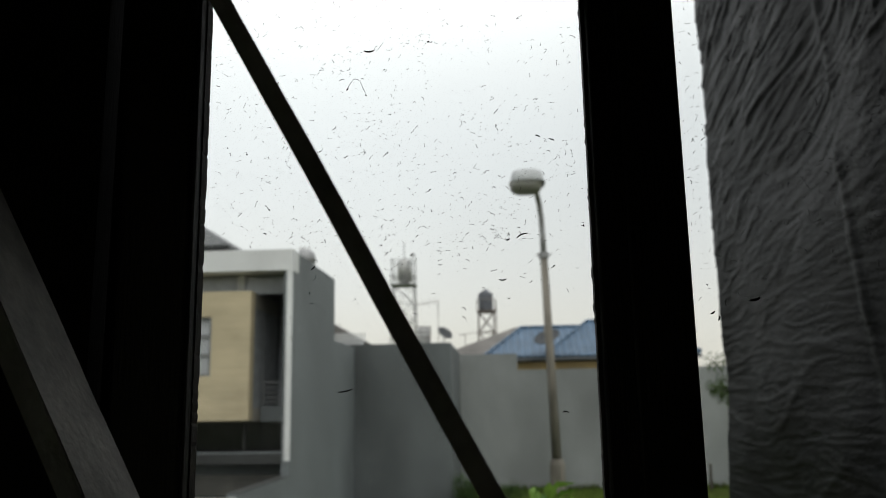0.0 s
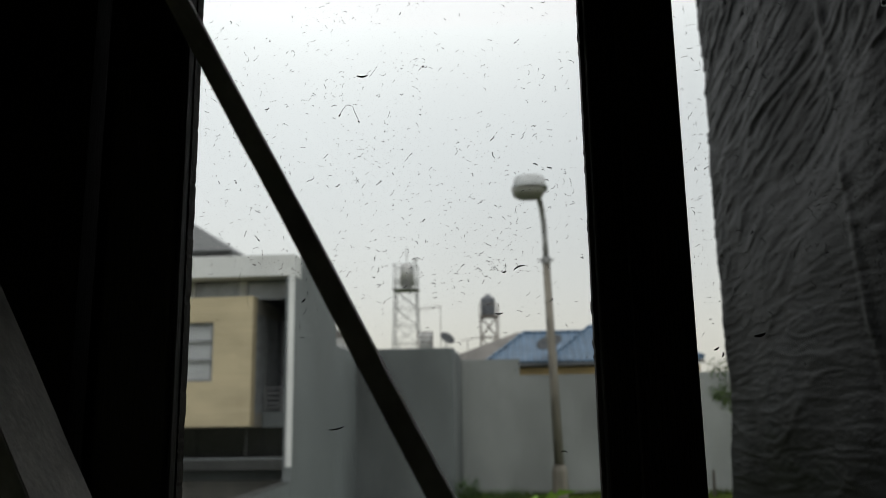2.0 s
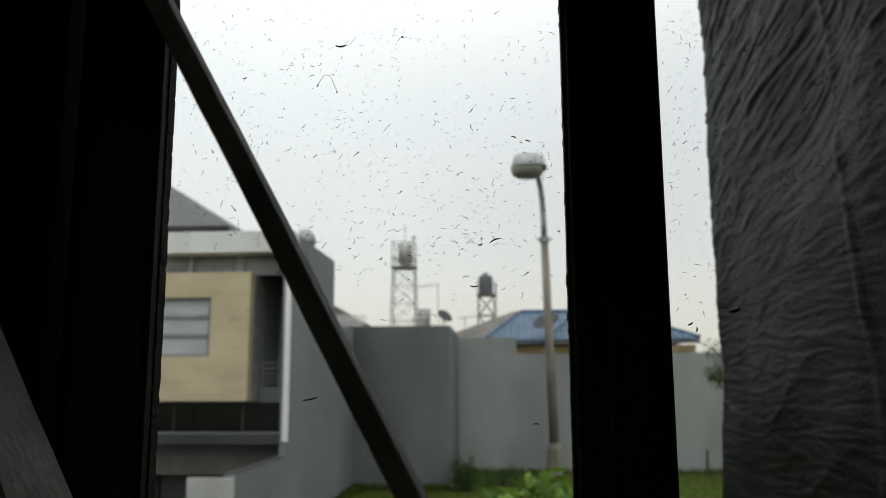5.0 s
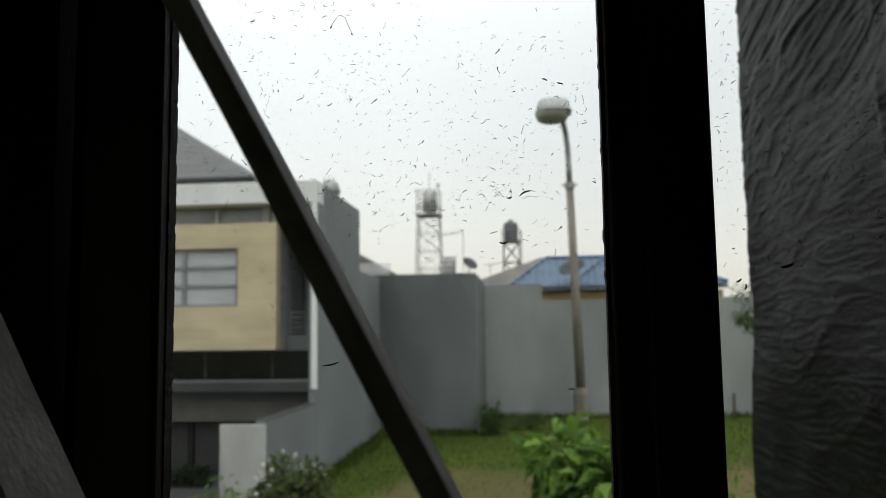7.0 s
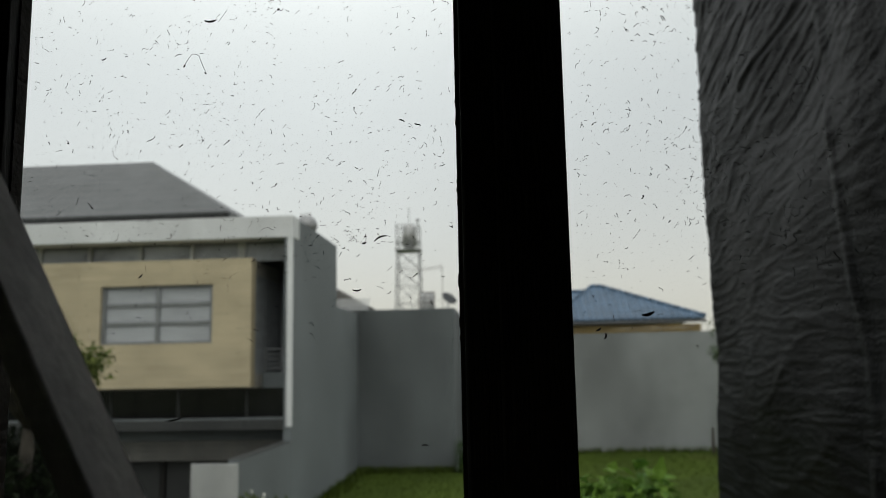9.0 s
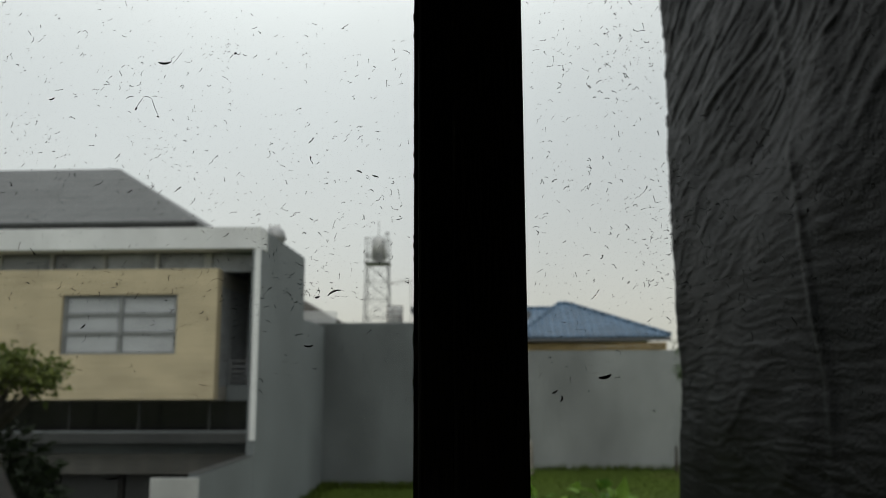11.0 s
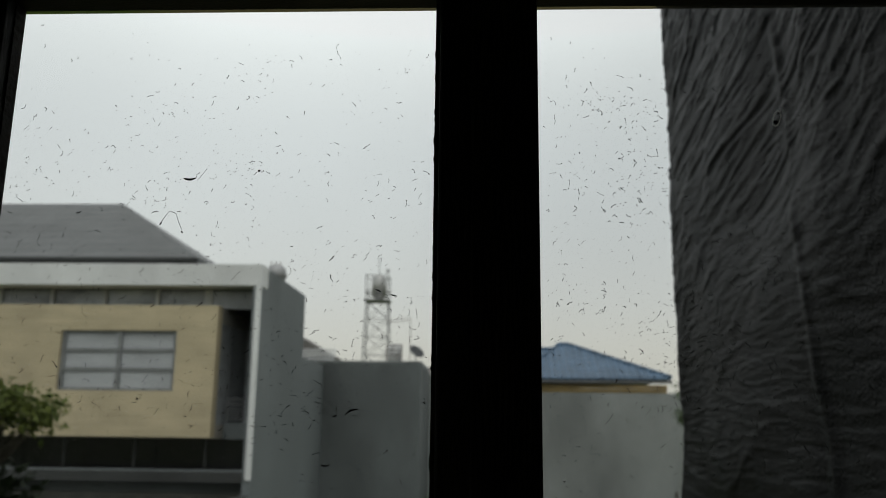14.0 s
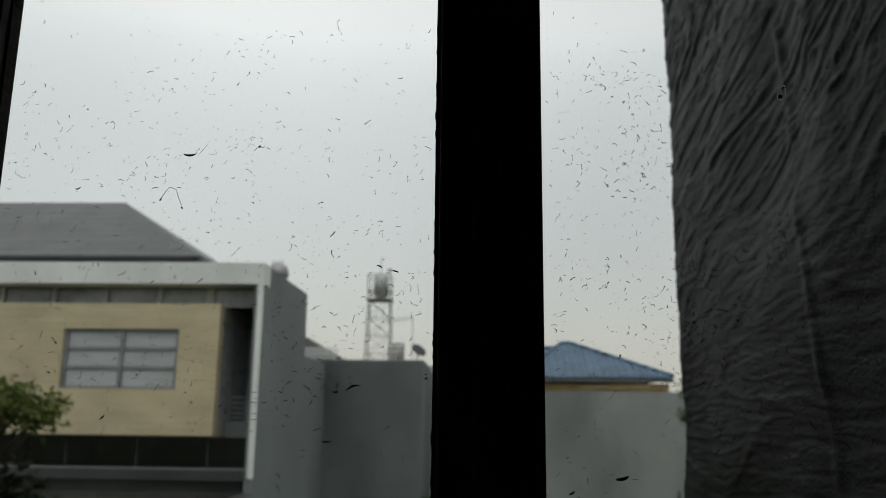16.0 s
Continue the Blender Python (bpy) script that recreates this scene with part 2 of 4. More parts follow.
def tile_roof_mat(name, base, step, strong=0.9):
    """Glazed roof tiles: rows across the slope and rounded ribs down it."""
    m = mat(name, base, 0.5, 0.14, 1.5, 12, 0.0)
    n, l = m.node_tree.nodes, m.node_tree.links
    b = n["Principled BSDF"]
    geo, sep = n.new("ShaderNodeNewGeometry"), n.new("ShaderNodeSeparateXYZ")
    l.new(geo.outputs["Position"], sep.inputs[0])
    waves = []
    for axis, k in (("X", 2 * math.pi / step), ("Z", 2 * math.pi / (0.6 * step))):
        mu, si = n.new("ShaderNodeMath"), n.new("ShaderNodeMath")
        mu.operation, si.operation = "MULTIPLY", "SINE"
        mu.inputs[1].default_value = k
        l.new(sep.outputs[axis], mu.inputs[0])
        l.new(mu.outputs[0], si.inputs[0])
        waves.append(si)
    add = n.new("ShaderNodeMath")
    l.new(waves[0].outputs[0], add.inputs[0])
    l.new(waves[1].outputs[0], add.inputs[1])
    src = b.inputs["Base Color"].links[0].from_socket
    lap, tone = n.new("ShaderNodeMapRange"), n.new("ShaderNodeMix")
    lap.inputs["From Min"].default_value, lap.inputs["From Max"].default_value = -2, 2
    lap.inputs["To Min"].default_value, lap.inputs["To Max"].default_value = 1 - 0.45 * strong, 1 + 0.25 * strong
    tone.data_type, tone.blend_type = "RGBA", "MULTIPLY"
    tone.inputs["Factor"].default_value = 1.0
    l.new(add.outputs[0], lap.inputs["Value"])
    l.new(src, tone.inputs["A"])
    l.new(lap.outputs["Result"], tone.inputs["B"])
    l.new(tone.outputs["Result"], b.inputs["Base Color"])
    bp = n.new("ShaderNodeBump")
    bp.inputs["Strength"].default_value, bp.inputs["Distance"].default_value = strong, 0.05
    l.new(add.outputs[0], bp.inputs["Height"])
    l.new(bp.outputs["Normal"], b.inputs["Normal"])
    return m


M_BLUE = tile_roof_mat("blue_glazed_tile", (0.098, 0.165, 0.25), 0.26, 0.6)
M_ROOFTILE = tile_roof_mat("grey_tile_courses", (0.092, 0.099, 0.099), 0.34, 0.06)


def grass_mat():
    """Lawn with worn patches of bare brown soil."""
    m = mat("lawn", (0.046, 0.072, 0.006), 0.9, 0.25, 0.7, 9, 0.4, tint=(0.034, 0.055, 0.005), spec=0.15)
    n, l = m.node_tree.nodes, m.node_tree.links
    b = n["Principled BSDF"]
    src = b.inputs["Base Color"].links[0].from_socket
    geo, sep, noi = n.new("ShaderNodeNewGeometry"), n.new("ShaderNodeSeparateXYZ"), n.new("ShaderNodeTexNoise")
    noi.inputs["Scale"].default_value, noi.inputs["Detail"].default_value = 0.45, 6
    l.new(geo.outputs["Position"], sep.inputs[0])
    l.new(geo.outputs["Position"], noi.inputs["Vector"])
    far, near, right = n.new("ShaderNodeMapRange"), n.new("ShaderNodeMapRange"), n.new("ShaderNodeMapRange")
    far.inputs["From Min"].default_value, far.inputs["From Max"].default_value = 17.5, 12.5
    l.new(sep.outputs["Y"], far.inputs["Value"])
    right.inputs["From Min"].default_value, right.inputs["From Max"].default_value = 2.0, 6.0
    right.inputs["To Max"].default_value = 0.5
    l.new(sep.outputs["X"], right.inputs["Value"])
    near.inputs["From Min"].default_value, near.inputs["From Max"].default_value = -2.9, -1.6
    l.new(sep.outputs["X"], near.inputs["Value"])
    a1, a2, a3 = n.new("ShaderNodeMath"), n.new("ShaderNodeMath"), n.new("ShaderNodeMath")
    a2.operation = "MULTIPLY"
    l.new(far.outputs["Result"], a1.inputs[0])
    l.new(right.outputs["Result"], a1.inputs[1])
    l.new(a1.outputs[0], a2.inputs[0])
    l.new(near.outputs["Result"], a2.inputs[1])
    l.new(a2.outputs[0], a3.inputs[0])
    l.new(noi.outputs["Fac"], a3.inputs[1])
    cut = n.new("ShaderNodeMapRange")
    cut.inputs["From Min"].default_value, cut.inputs["From Max"].default_value = 0.95, 1.35
    l.new(a3.outputs[0], cut.inputs["Value"])
    mix = n.new("ShaderNodeMix")
    mix.data_type = "RGBA"
    mix.inputs["B"].default_value = (0.105, 0.09, 0.036, 1)
    l.new(cut.outputs["Result"], mix.inputs["Factor"])
    l.new(src, mix.inputs["A"])
    l.new(mix.outputs["Result"], b.inputs["Base Color"])
    return m


M_GRASS = grass_mat()


def glass_mat():
    """Thin clear window glass: lets the view through and mirrors a little."""
    m = bpy.data.materials.new("window_glass")
    m.use_nodes = True
    n, l = m.node_tree.nodes, m.node_tree.links
    n.clear()
    out, mx, tr, gl, fr = (n.new("ShaderNodeOutputMaterial"), n.new("ShaderNodeMixShader"), n.new("ShaderNodeBsdfTransparent"),
                           n.new("ShaderNodeBsdfGlossy"), n.new("ShaderNodeFresnel"))
    tr.inputs["Color"].default_value = (0.97, 0.98, 0.975, 1)
    gl.inputs["Roughness"].default_value = 0.02
    fr.inputs["IOR"].default_value = 1.25
    dust, film, amount, geo = (n.new("ShaderNodeBsdfTranslucent"), n.new("ShaderNodeMixShader"), n.new("ShaderNodeMapRange"),
                               n.new("ShaderNodeNewGeometry"))
    grime = n.new("ShaderNodeTexNoise")
    grime.inputs["Scale"].default_value, grime.inputs["Detail"].default_value = 9.0, 6
    l.new(geo.outputs["Position"], grime.inputs["Vector"])
    l.new(grime.outputs["Fac"], amount.inputs["Value"])
    amount.inputs["To Min"].default_value, amount.inputs["To Max"].default_value = 0.0006, 0.0055
    dust.inputs["Color"].default_value = (0.75, 0.76, 0.74, 1)
    l.new(amount.outputs["Result"], film.inputs[0])
    l.new(tr.outputs[0], film.inputs[1])
    l.new(dust.outputs[0], film.inputs[2])
    l.new(fr.outputs[0], mx.inputs[0])
    l.new(film.outputs[0], mx.inputs[1])
    l.new(gl.outputs[0], mx.inputs[2])
    l.new(mx.outputs[0], out.inputs["Surface"])
    return m


M_GLASS = glass_mat()


# ---- building helpers ----
def part(name, bm, material, parent=None, label="", smooth=False):
    """Links a bmesh as one mesh object, under a thing or a part."""
    me = bpy.data.meshes.new(name)
    bmesh.ops.recalc_face_normals(bm, faces=bm.faces)
    bm.to_mesh(me)
    bm.free()
    me.materials.append(material)
    if smooth:
        for p in me.polygons:
            p.use_smooth = True
    ob = new(name, me)
    if parent is not None:
        ob.parent = parent
        ob.matrix_parent_inverse = Matrix.Translation(parent.matrix_basis.translation).inverted()
    return tagged(ob, label)


def thing(name, at, label, category, group="", kind=""):
    ob = new(name)
    ob.empty_display_size = 0.1
    ob.location = at
    return tagged(ob, label, category, group, kind)


def box(x0, x1, y0, y1, z0, z1, bevel=0.0, bm=None):
    bm = bm or bmesh.new()
    made = bmesh.ops.create_cube(bm, size=1, matrix=Matrix.Translation(((x0 + x1) / 2, (y0 + y1) / 2, (z0 + z1) / 2))
                                 @ Matrix.Diagonal((x1 - x0, y1 - y0, z1 - z0, 1)))
    if bevel:
        edges = list({e for v in made["verts"] for e in v.link_edges})
        bmesh.ops.bevel(bm, geom=edges, offset=bevel, segments=2, affect="EDGES", profile=0.5)
    return bm


def rod(a, b, r0, r1=None, seg=8, bm=None):
    bm = bm or bmesh.new()
    a, b = Vector(a), Vector(b)
    m = Matrix.Translation((a + b) / 2) @ (b - a).to_track_quat("Z", "Y").to_matrix().to_4x4()
    bmesh.ops.create_cone(bm, cap_ends=True, segments=seg, radius1=r0, radius2=r0 if r1 is None else r1, depth=(b - a).length, matrix=m)
    return bm


def beam(a, b, w, d, bm=None, side=(0, 1, 0)):
    """A square bar from a to b, w wide and d deep along side."""
    bm = bm or bmesh.new()
    a, b, s = Vector(a), Vector(b), Vector(side)
    ax = (b - a).normalized()
    u = ax.cross(s).normalized()
    v = u.cross(ax).normalized()
    m = Matrix((( *u, 0), (*v, 0), (*ax, 0), (0, 0, 0, 1))).transposed()
    m.translation = (a + b) / 2
    bmesh.ops.create_cube(bm, size=1, matrix=m @ Matrix.Diagonal((w, d, (b - a).length, 1)))
    return bm


def lathe(profile, seg=24, at=(0, 0, 0), bm=None):
    """Turns a profile of (radius, height) about the upright through at."""
    bm = bm or bmesh.new()
    rings = []
    for r, z in profile:
        rings.append([bm.verts.new((at[0] + r * math.cos(2 * math.pi * k / seg), at[1] + r * math.sin(2 * math.pi * k / seg), at[2] + z))
                      for k in range(seg)])
    for p, q in zip(rings, rings[1:]):
        for k in range(seg):
            bm.faces.new((p[k], p[(k + 1) % seg], q[(k + 1) % seg], q[k]))
    bm.faces.new(rings[0][::-1])
    bm.faces.new(rings[-1])
    return bm


def tube(points, radii, seg=10):
    """A round bar along a bent line."""
    bm = bmesh.new()
    rings = []
    for i, (p, r) in enumerate(zip(points, radii)):
        p = Vector(p)
        d = (Vector(points[min(i + 1, len(points) - 1)]) - Vector(points[max(i - 1, 0)])).normalized()
        u = d.cross(Vector((0, 1, 0.01))).normalized()
        v = d.cross(u)
        rings.append([bm.verts.new(p + r * (math.cos(2 * math.pi * k / seg) * u + math.sin(2 * math.pi * k / seg) * v)) for k in range(seg)])
    for a, b in zip(rings, rings[1:]):
        for k in range(seg):
            bm.faces.new((a[k], a[(k + 1) % seg], b[(k + 1) % seg], b[k]))
    bm.faces.new(rings[0][::-1])
    bm.faces.new(rings[-1])
    return bm


def leaf_cloud(name, spots, size, material, parent, rng, droop=0.5, slim=0.32, label="", bend=0.25):
    """Many single leaves, each a folded blade, at the spots given as (place, outward way)."""
    verts, faces = [], []
    for p, out in spots:
        s = size * rng.uniform(0.65, 1.25)
        d = Vector(out) + Vector((rng.gauss(0, 0.5), rng.gauss(0, 0.5), rng.gauss(0, 0.4) - droop))
        d.normalize()
        w = d.cross(Vector((rng.gauss(0, 0.4), rng.gauss(0, 0.4), 1))).normalized() * s * slim
        up = w.cross(d).normalized() * s * bend
        p = Vector(p)
        k = len(verts)
        verts += [p, p + d * s * 0.45 + w * 0.5 + up * 0.5, p + d * s - up * 0.7, p + d * s * 0.45 - w * 0.5 + up * 0.5, p + d * s * 0.5 + up * 0.2]
        faces += [(k, k + 1, k + 4), (k + 1, k + 2, k + 4), (k + 2, k + 3, k + 4), (k + 3, k, k + 4)]
    me = bpy.data.meshes.new(name)
    me.from_pydata([tuple(v) for v in verts], [], faces)
    me.materials.append(material)
    ob = new(name, me)
    if parent is not None:
        ob.parent = parent
        ob.matrix_parent_inverse = Matrix.Translation(parent.matrix_basis.translation).inverted()
    return tagged(ob, label)


def blob_spots(rng, c, r, count, shell=0.55):
    out = []
    for _ in range(count):
        v = Vector((rng.gauss(0, 1), rng.gauss(0, 1), rng.gauss(0, 1))).normalized()
        k = rng.uniform(shell, 1.0) * (1 + 0.25 * noise.noise(v * 2.3 + Vector(c)))
        out.append((Vector(c) + Vector((v.x * r[0], v.y * r[1], v.z * r[2])) * k, v))
    return out


# ---- ground ----
bm = bmesh.new()
bmesh.ops.create_grid(bm, x_segments=60, y_segments=60, size=400, matrix=Matrix.Translation((0, 100, -0.25)))
tagged(part("ground", bm, M_GRASS), "green lawn with bare brown soil patches", "ground", kind="structure")

# ---- the room behind the window ----
GY = 0.61           # plane of the glass
XL, XM0, XM1, XR = 0.174, 0.4655, 0.5335, 0.98   # edges of the two panes
ZB, ZT = 1.95, 2.646
room = [
    ("wall_window_left", (-2.2, XL - 0.062, 0.57, 0.66, 0.6, 3.5)),
    ("wall_window_right", (XR + 0.062, 3.0, 0.57, 0.66, 0.6, 3.5)),
    ("wall_window_below", (XL - 0.062, XR + 0.062, 0.57, 0.66, 0.6, ZB - 0.06)),
    ("wall_window_above", (XL - 0.062, XR + 0.062, 0.57, 0.66, ZT + 0.06, 3.5)),
    ("wall_left", (-2.35, -2.2, -2.2, 0.66, 0.6, 3.5)),
    ("wall_left_end", (-2.35, -2.2, -3.4, -3.0, 0.6, 3.5)),
    ("wall_left_lintel", (-2.35, -2.2, -3.0, -2.2, 2.75, 3.5)),
    ("wall_right", (3.0, 3.15, -3.4, 0.66, 0.6, 3.5)),
    ("wall_back", (-2.2, 3.0, -3.4, -3.25, 0.6, 3.5)),
]
for nm, b in room:
    near = nm.startswith("wall_window")
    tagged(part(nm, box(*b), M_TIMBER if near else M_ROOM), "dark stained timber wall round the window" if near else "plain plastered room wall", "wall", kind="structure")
# unseen blocks over and under the room, added to darken the nearby side wall
tagged(part("wall_shade_upper", box(-2.35, 3.15, -3.4, 0.66, 3.65, 7.0), M_ROOM), "unseen plain upper block added to shade the side wall", "wall", kind="structure")
tagged(part("wall_shade_lower", box(-2.35, 3.15, -3.4, 0.66, -0.25, 0.45), M_ROOM), "unseen plain lower block added to shade the side wall", "wall", kind="structure")
tagged(part("floor", box(-2.35, 3.15, -3.4, 0.66, 0.45, 0.6), M_FLOOR), "dark tiled room floor", "floor", kind="structure")
tagged(part("ceiling", box(-2.35, 3.15, -3.4, 0.66, 3.5, 3.65), M_ROOM), "plain unlit room ceiling", "ceiling", kind="structure")

# two unseen blockers, added out of view to keep skylight off the side wall
tagged(part("wall_shade_left", box(-4.2, -4.0, -3.4, 6.2, -0.25, 7.0), M_DARKGREY), "unseen dark grey wall added to shade the side wall", "wall", kind="structure")
tagged(part("eave", box(-4.2, 1.75, 0.66, 2.7, 4.35, 4.5), M_DARKGREY), "unseen dark grey slab added to shade the side wall", "eave", kind="structure")

win = thing("window_1", (0.57, GY, ZB), "dark-stained wooden window with two dirty panes", "window", kind="structure")
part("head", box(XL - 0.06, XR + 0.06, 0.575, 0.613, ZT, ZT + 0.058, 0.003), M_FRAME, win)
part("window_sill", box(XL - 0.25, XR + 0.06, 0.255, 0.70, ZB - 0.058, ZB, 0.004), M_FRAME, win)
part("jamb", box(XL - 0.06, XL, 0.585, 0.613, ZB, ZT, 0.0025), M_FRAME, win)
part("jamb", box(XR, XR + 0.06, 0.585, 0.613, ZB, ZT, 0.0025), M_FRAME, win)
part("stop_bead", box(XL + 0.0004, XL + 0.0022, 0.5875, 0.5975, ZB, ZT, 0.0008), M_STOP, win, "grey stop bead, lightened as if lit by the window")
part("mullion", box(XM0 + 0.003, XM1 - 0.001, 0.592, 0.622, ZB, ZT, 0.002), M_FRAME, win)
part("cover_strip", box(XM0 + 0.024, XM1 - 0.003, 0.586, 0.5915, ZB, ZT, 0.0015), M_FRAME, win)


def ragged_bead(x, wide, y0, y1, rng):
    """A glazing bead whose edge is chipped and smeared."""
    bm = bmesh.new()
    steps = 260
    rows = []
    for k in range(steps + 1):
        z = ZB + (ZT - ZB) * k / steps
        e = 0.0002 * noise.noise(Vector((x * 40, z * 70, 1))) + (0.0006 * rng.random() if rng.random() < 0.2 else 0)
        rows.append([bm.verts.new(v) for v in ((x - e, y0, z), (x - e * 1.3, y1, z), (x + wide, y1, z), (x + wide, y0, z))])
    for a, b in zip(rows, rows[1:]):
        for i in range(4):
            bm.faces.new((a[i], a[(i + 1) % 4], b[(i + 1) % 4], b[i]))
    bm.faces.new(rows[0])
    bm.faces.new(rows[-1][::-1])
    return bm


rng = random.Random(4)
part("glazing_bead", ragged_bead(XM0, 0.0028, 0.598, 0.609, rng), M_BEAD, win, "chipped putty bead along the glass")
part("glazing_bead", ragged_bead(XL + 0.003, -0.0028, 0.598, 0.609, rng), M_BEAD, win, "chipped putty bead along the glass")
for x0, x1 in ((XL, XM0 + 0.003), (XM1 - 0.001, XR)):
    pane = part("pane", box(x0, x1, GY, GY + 0.004, ZB, ZT), M_GLASS, win, "clear pane spotted with dried dirt")
    pane.visible_shadow = False

# two diagonal wooden slats that lean across the inside of the window
brace = thing("window_brace", (0.45, 0.39, ZB), "pair of weathered wooden slats leaning across the window", "brace")
for x_top, x_low, y, y_low, w, d, turn in ((0.155, 0.5363, 0.3716, 0.3415, 0.0085, 0.0355, -0.092), (-0.0395, 0.337, 0.425, 0.425, 0.012, 0.052, 0.0)):
    bm = beam((x_low, y_low, ZB + 0.003), (x_top, y, ZT + 0.012), w, d, None, (math.sin(turn), math.cos(turn), 0))
    bmesh.ops.bevel(bm, geom=list(bm.edges), offset=0.0007, segments=2, affect="EDGES")
    bmesh.ops.subdivide_edges(bm, edges=[e for e in bm.edges if e.calc_length() > 0.3], cuts=140)
    for v in bm.verts:
        side = noise.noise(Vector((v.co.z * 31, v.co.y * 40, v.co.x * 9)))
        v.co.x += 0.0007 * noise.noise(Vector((v.co.z * 14, y * 9, 0.3))) - 0.0007 * max(0, side - 0.25)
        v.co.y += 0.0010 * noise.noise(Vector((v.co.z * 17, y * 9, 7.3)))
    part("slat", bm, M_SLAT, brace)

# ---- rough side wall outside the window ----
def rough_wall():
    """A wing wall whose render is dragged into ragged fibres: slanting above, level below."""
    ys = np.concatenate([np.linspace(0.73, 1.7, 24), np.linspace(1.7, 3.92, 330)[1:]])
    zs = np.concatenate([np.linspace(-0.25, 1.3, 20), np.linspace(1.3, 4.7, 470)[1:], np.linspace(4.7, 7.0, 26)[1:]])
    verts, faces = [], []

    def folds(y, z, deg, k, fine):
        ca, sa = math.cos(math.radians(deg)), math.sin(math.radians(deg))
        u, v = y * ca - z * sa, y * sa + z * ca
        bend = noise.noise(Vector((u * 1.0, v * 1.3, k)))
        p = Vector((u * 1.9 + 0.4 * bend, v * fine + 0.6 * bend, k))
        p.y += 0.35 * noise.noise(p * 1.4 + Vector((9, 2, 0)))
        patch = min(1, max(0, 0.5 + 1.5 * noise.noise(Vector((y * 1.8, z * 2.6, k + 3)))))
        n0 = noise.noise(p)
        q = Vector((p.x * 1.7 + 3.1, p.y * 2.1 + 1.7, k + 1))
        n1 = noise.noise(q)
        r = Vector((q.x * 1.8 + 1.2, q.y * 2.0 + 5.7, k + 2))
        h = 0.5 * patch * max(0, 1 - 3.6 * abs(n0)) ** 2 + 0.20 * n0
        h += 0.34 * (1.1 - 0.6 * patch) * max(0, 1 - 2.8 * abs(n1)) ** 2 + 0.16 * n1
        h += 0.26 * noise.noise(r) + 0.20 * noise.noise(r * 2.1) + 0.14 * noise.noise(Vector((r.x * 5, r.y * 4.2, k)))
        crease = noise.noise(Vector((u * 0.7 + 0.3 * bend, v * 2.6 + 0.5 * bend, k + 5)))
        h += 0.9 * max(0, 1 - 7 * abs(crease)) ** 1.5 * max(0, 0.3 + noise.noise(Vector((y * 2.1, z * 1.7, k + 7))))
        return 0.0135 * h

    def relief(y, z):
        slant = min(1, max(0, (z - 2.55) / 0.9))
        h = 1.35 * slant * folds(y, z, 14, 1.0, 9.0) if slant > 0 else 0
        if slant < 1:
            h += 0.5 * (1 - slant) * folds(y, z, 2, 8.0, 14.0)
        h += 0.035 * noise.noise(Vector((y * 1.3, z * 1.5, 8))) + 0.010 * noise.noise(Vector((y * 4, z * 3.4, 3)))
        seam = (y - 2.41 - 0.14 * (z - 2.45) - 0.035 * noise.noise(Vector((z * 2.5, 0, 5)))) / 0.028
        return h + 0.012 * math.exp(-seam * seam) * max(0, 0.55 + 1.1 * noise.noise(Vector((z * 5, 2, 2))))

    ny, nz = len(ys), len(zs)
    for z in zs:
        for y in ys:
            x = 1.424 + (3.9 - y) * 0.02 - 0.022 * min(1, max(0, (2.75 - z) / 0.7))
            edge = max(0, (y - 3.86) / 0.06)
            chip = 0.03 * noise.noise(Vector((z * 9, 1, 1))) + 0.02 * noise.noise(Vector((z * 31, 4, 1))) if y > 3.87 else 0
            verts.append((x - relief(y, z) + 0.05 * edge * edge, y + chip, z))
    for i in range(nz - 1):
        for j in range(ny - 1):
            a = i * ny + j
            faces.append((a, a + 1, a + ny + 1, a + ny))
    front = len(verts)
    for z in zs:
        verts.append((1.72, 3.93, z))
        verts.append((1.72, 0.73, z))
    for i in range(nz - 1):
        a, b = i * ny + ny - 1, front + 2 * i
        faces.append((a, b, b + 2, a + ny))
        faces.append((b, b + 1, b + 3, b + 2))
    me = bpy.data.meshes.new("side_wall")
    me.from_pydata(verts, [], faces)
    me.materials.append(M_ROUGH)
    for p in me.polygons:
        p.use_smooth = True
    return tagged(new("wall_side", me), "rough grey wall with wrinkled render, shade put into its colour", "wall", kind="structure")


rough_wall()

# ---- the neighbour's house ----
HX, HY = -3.3, 14.0          # its near corner
house = thing("neighbour_house", (HX, HY, -0.25), "modern white and grey house with yellow stone bay", "house")
part("side_wall", box(HX - 0.14, HX, HY + 0.02, 17.7, -0.25, 4.985), M_GREY, house, "plain grey side wall")
part("fascia", box(-14, HX + 0.012, HY, HY + 0.45, 4.61, 5.0, 0.008), M_WHITE, house, "white frame band under the roof")
part("fascia_post", box(HX - 0.088, HX + 0.012, HY - 0.005, HY + 0.03, 1.30, 4.608), M_WHITE, house, "white end of the side wall")
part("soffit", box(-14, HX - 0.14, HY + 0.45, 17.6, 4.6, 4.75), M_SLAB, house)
part("rear_wall", box(-14, HX - 0.14, 17.5, 17.7, -0.25, 4.98), M_GREY, house)
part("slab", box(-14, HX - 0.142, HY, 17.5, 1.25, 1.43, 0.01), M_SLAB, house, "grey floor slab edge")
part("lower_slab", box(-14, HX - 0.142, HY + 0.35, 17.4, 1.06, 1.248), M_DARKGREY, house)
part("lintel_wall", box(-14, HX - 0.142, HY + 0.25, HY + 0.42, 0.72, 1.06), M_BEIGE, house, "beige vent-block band")
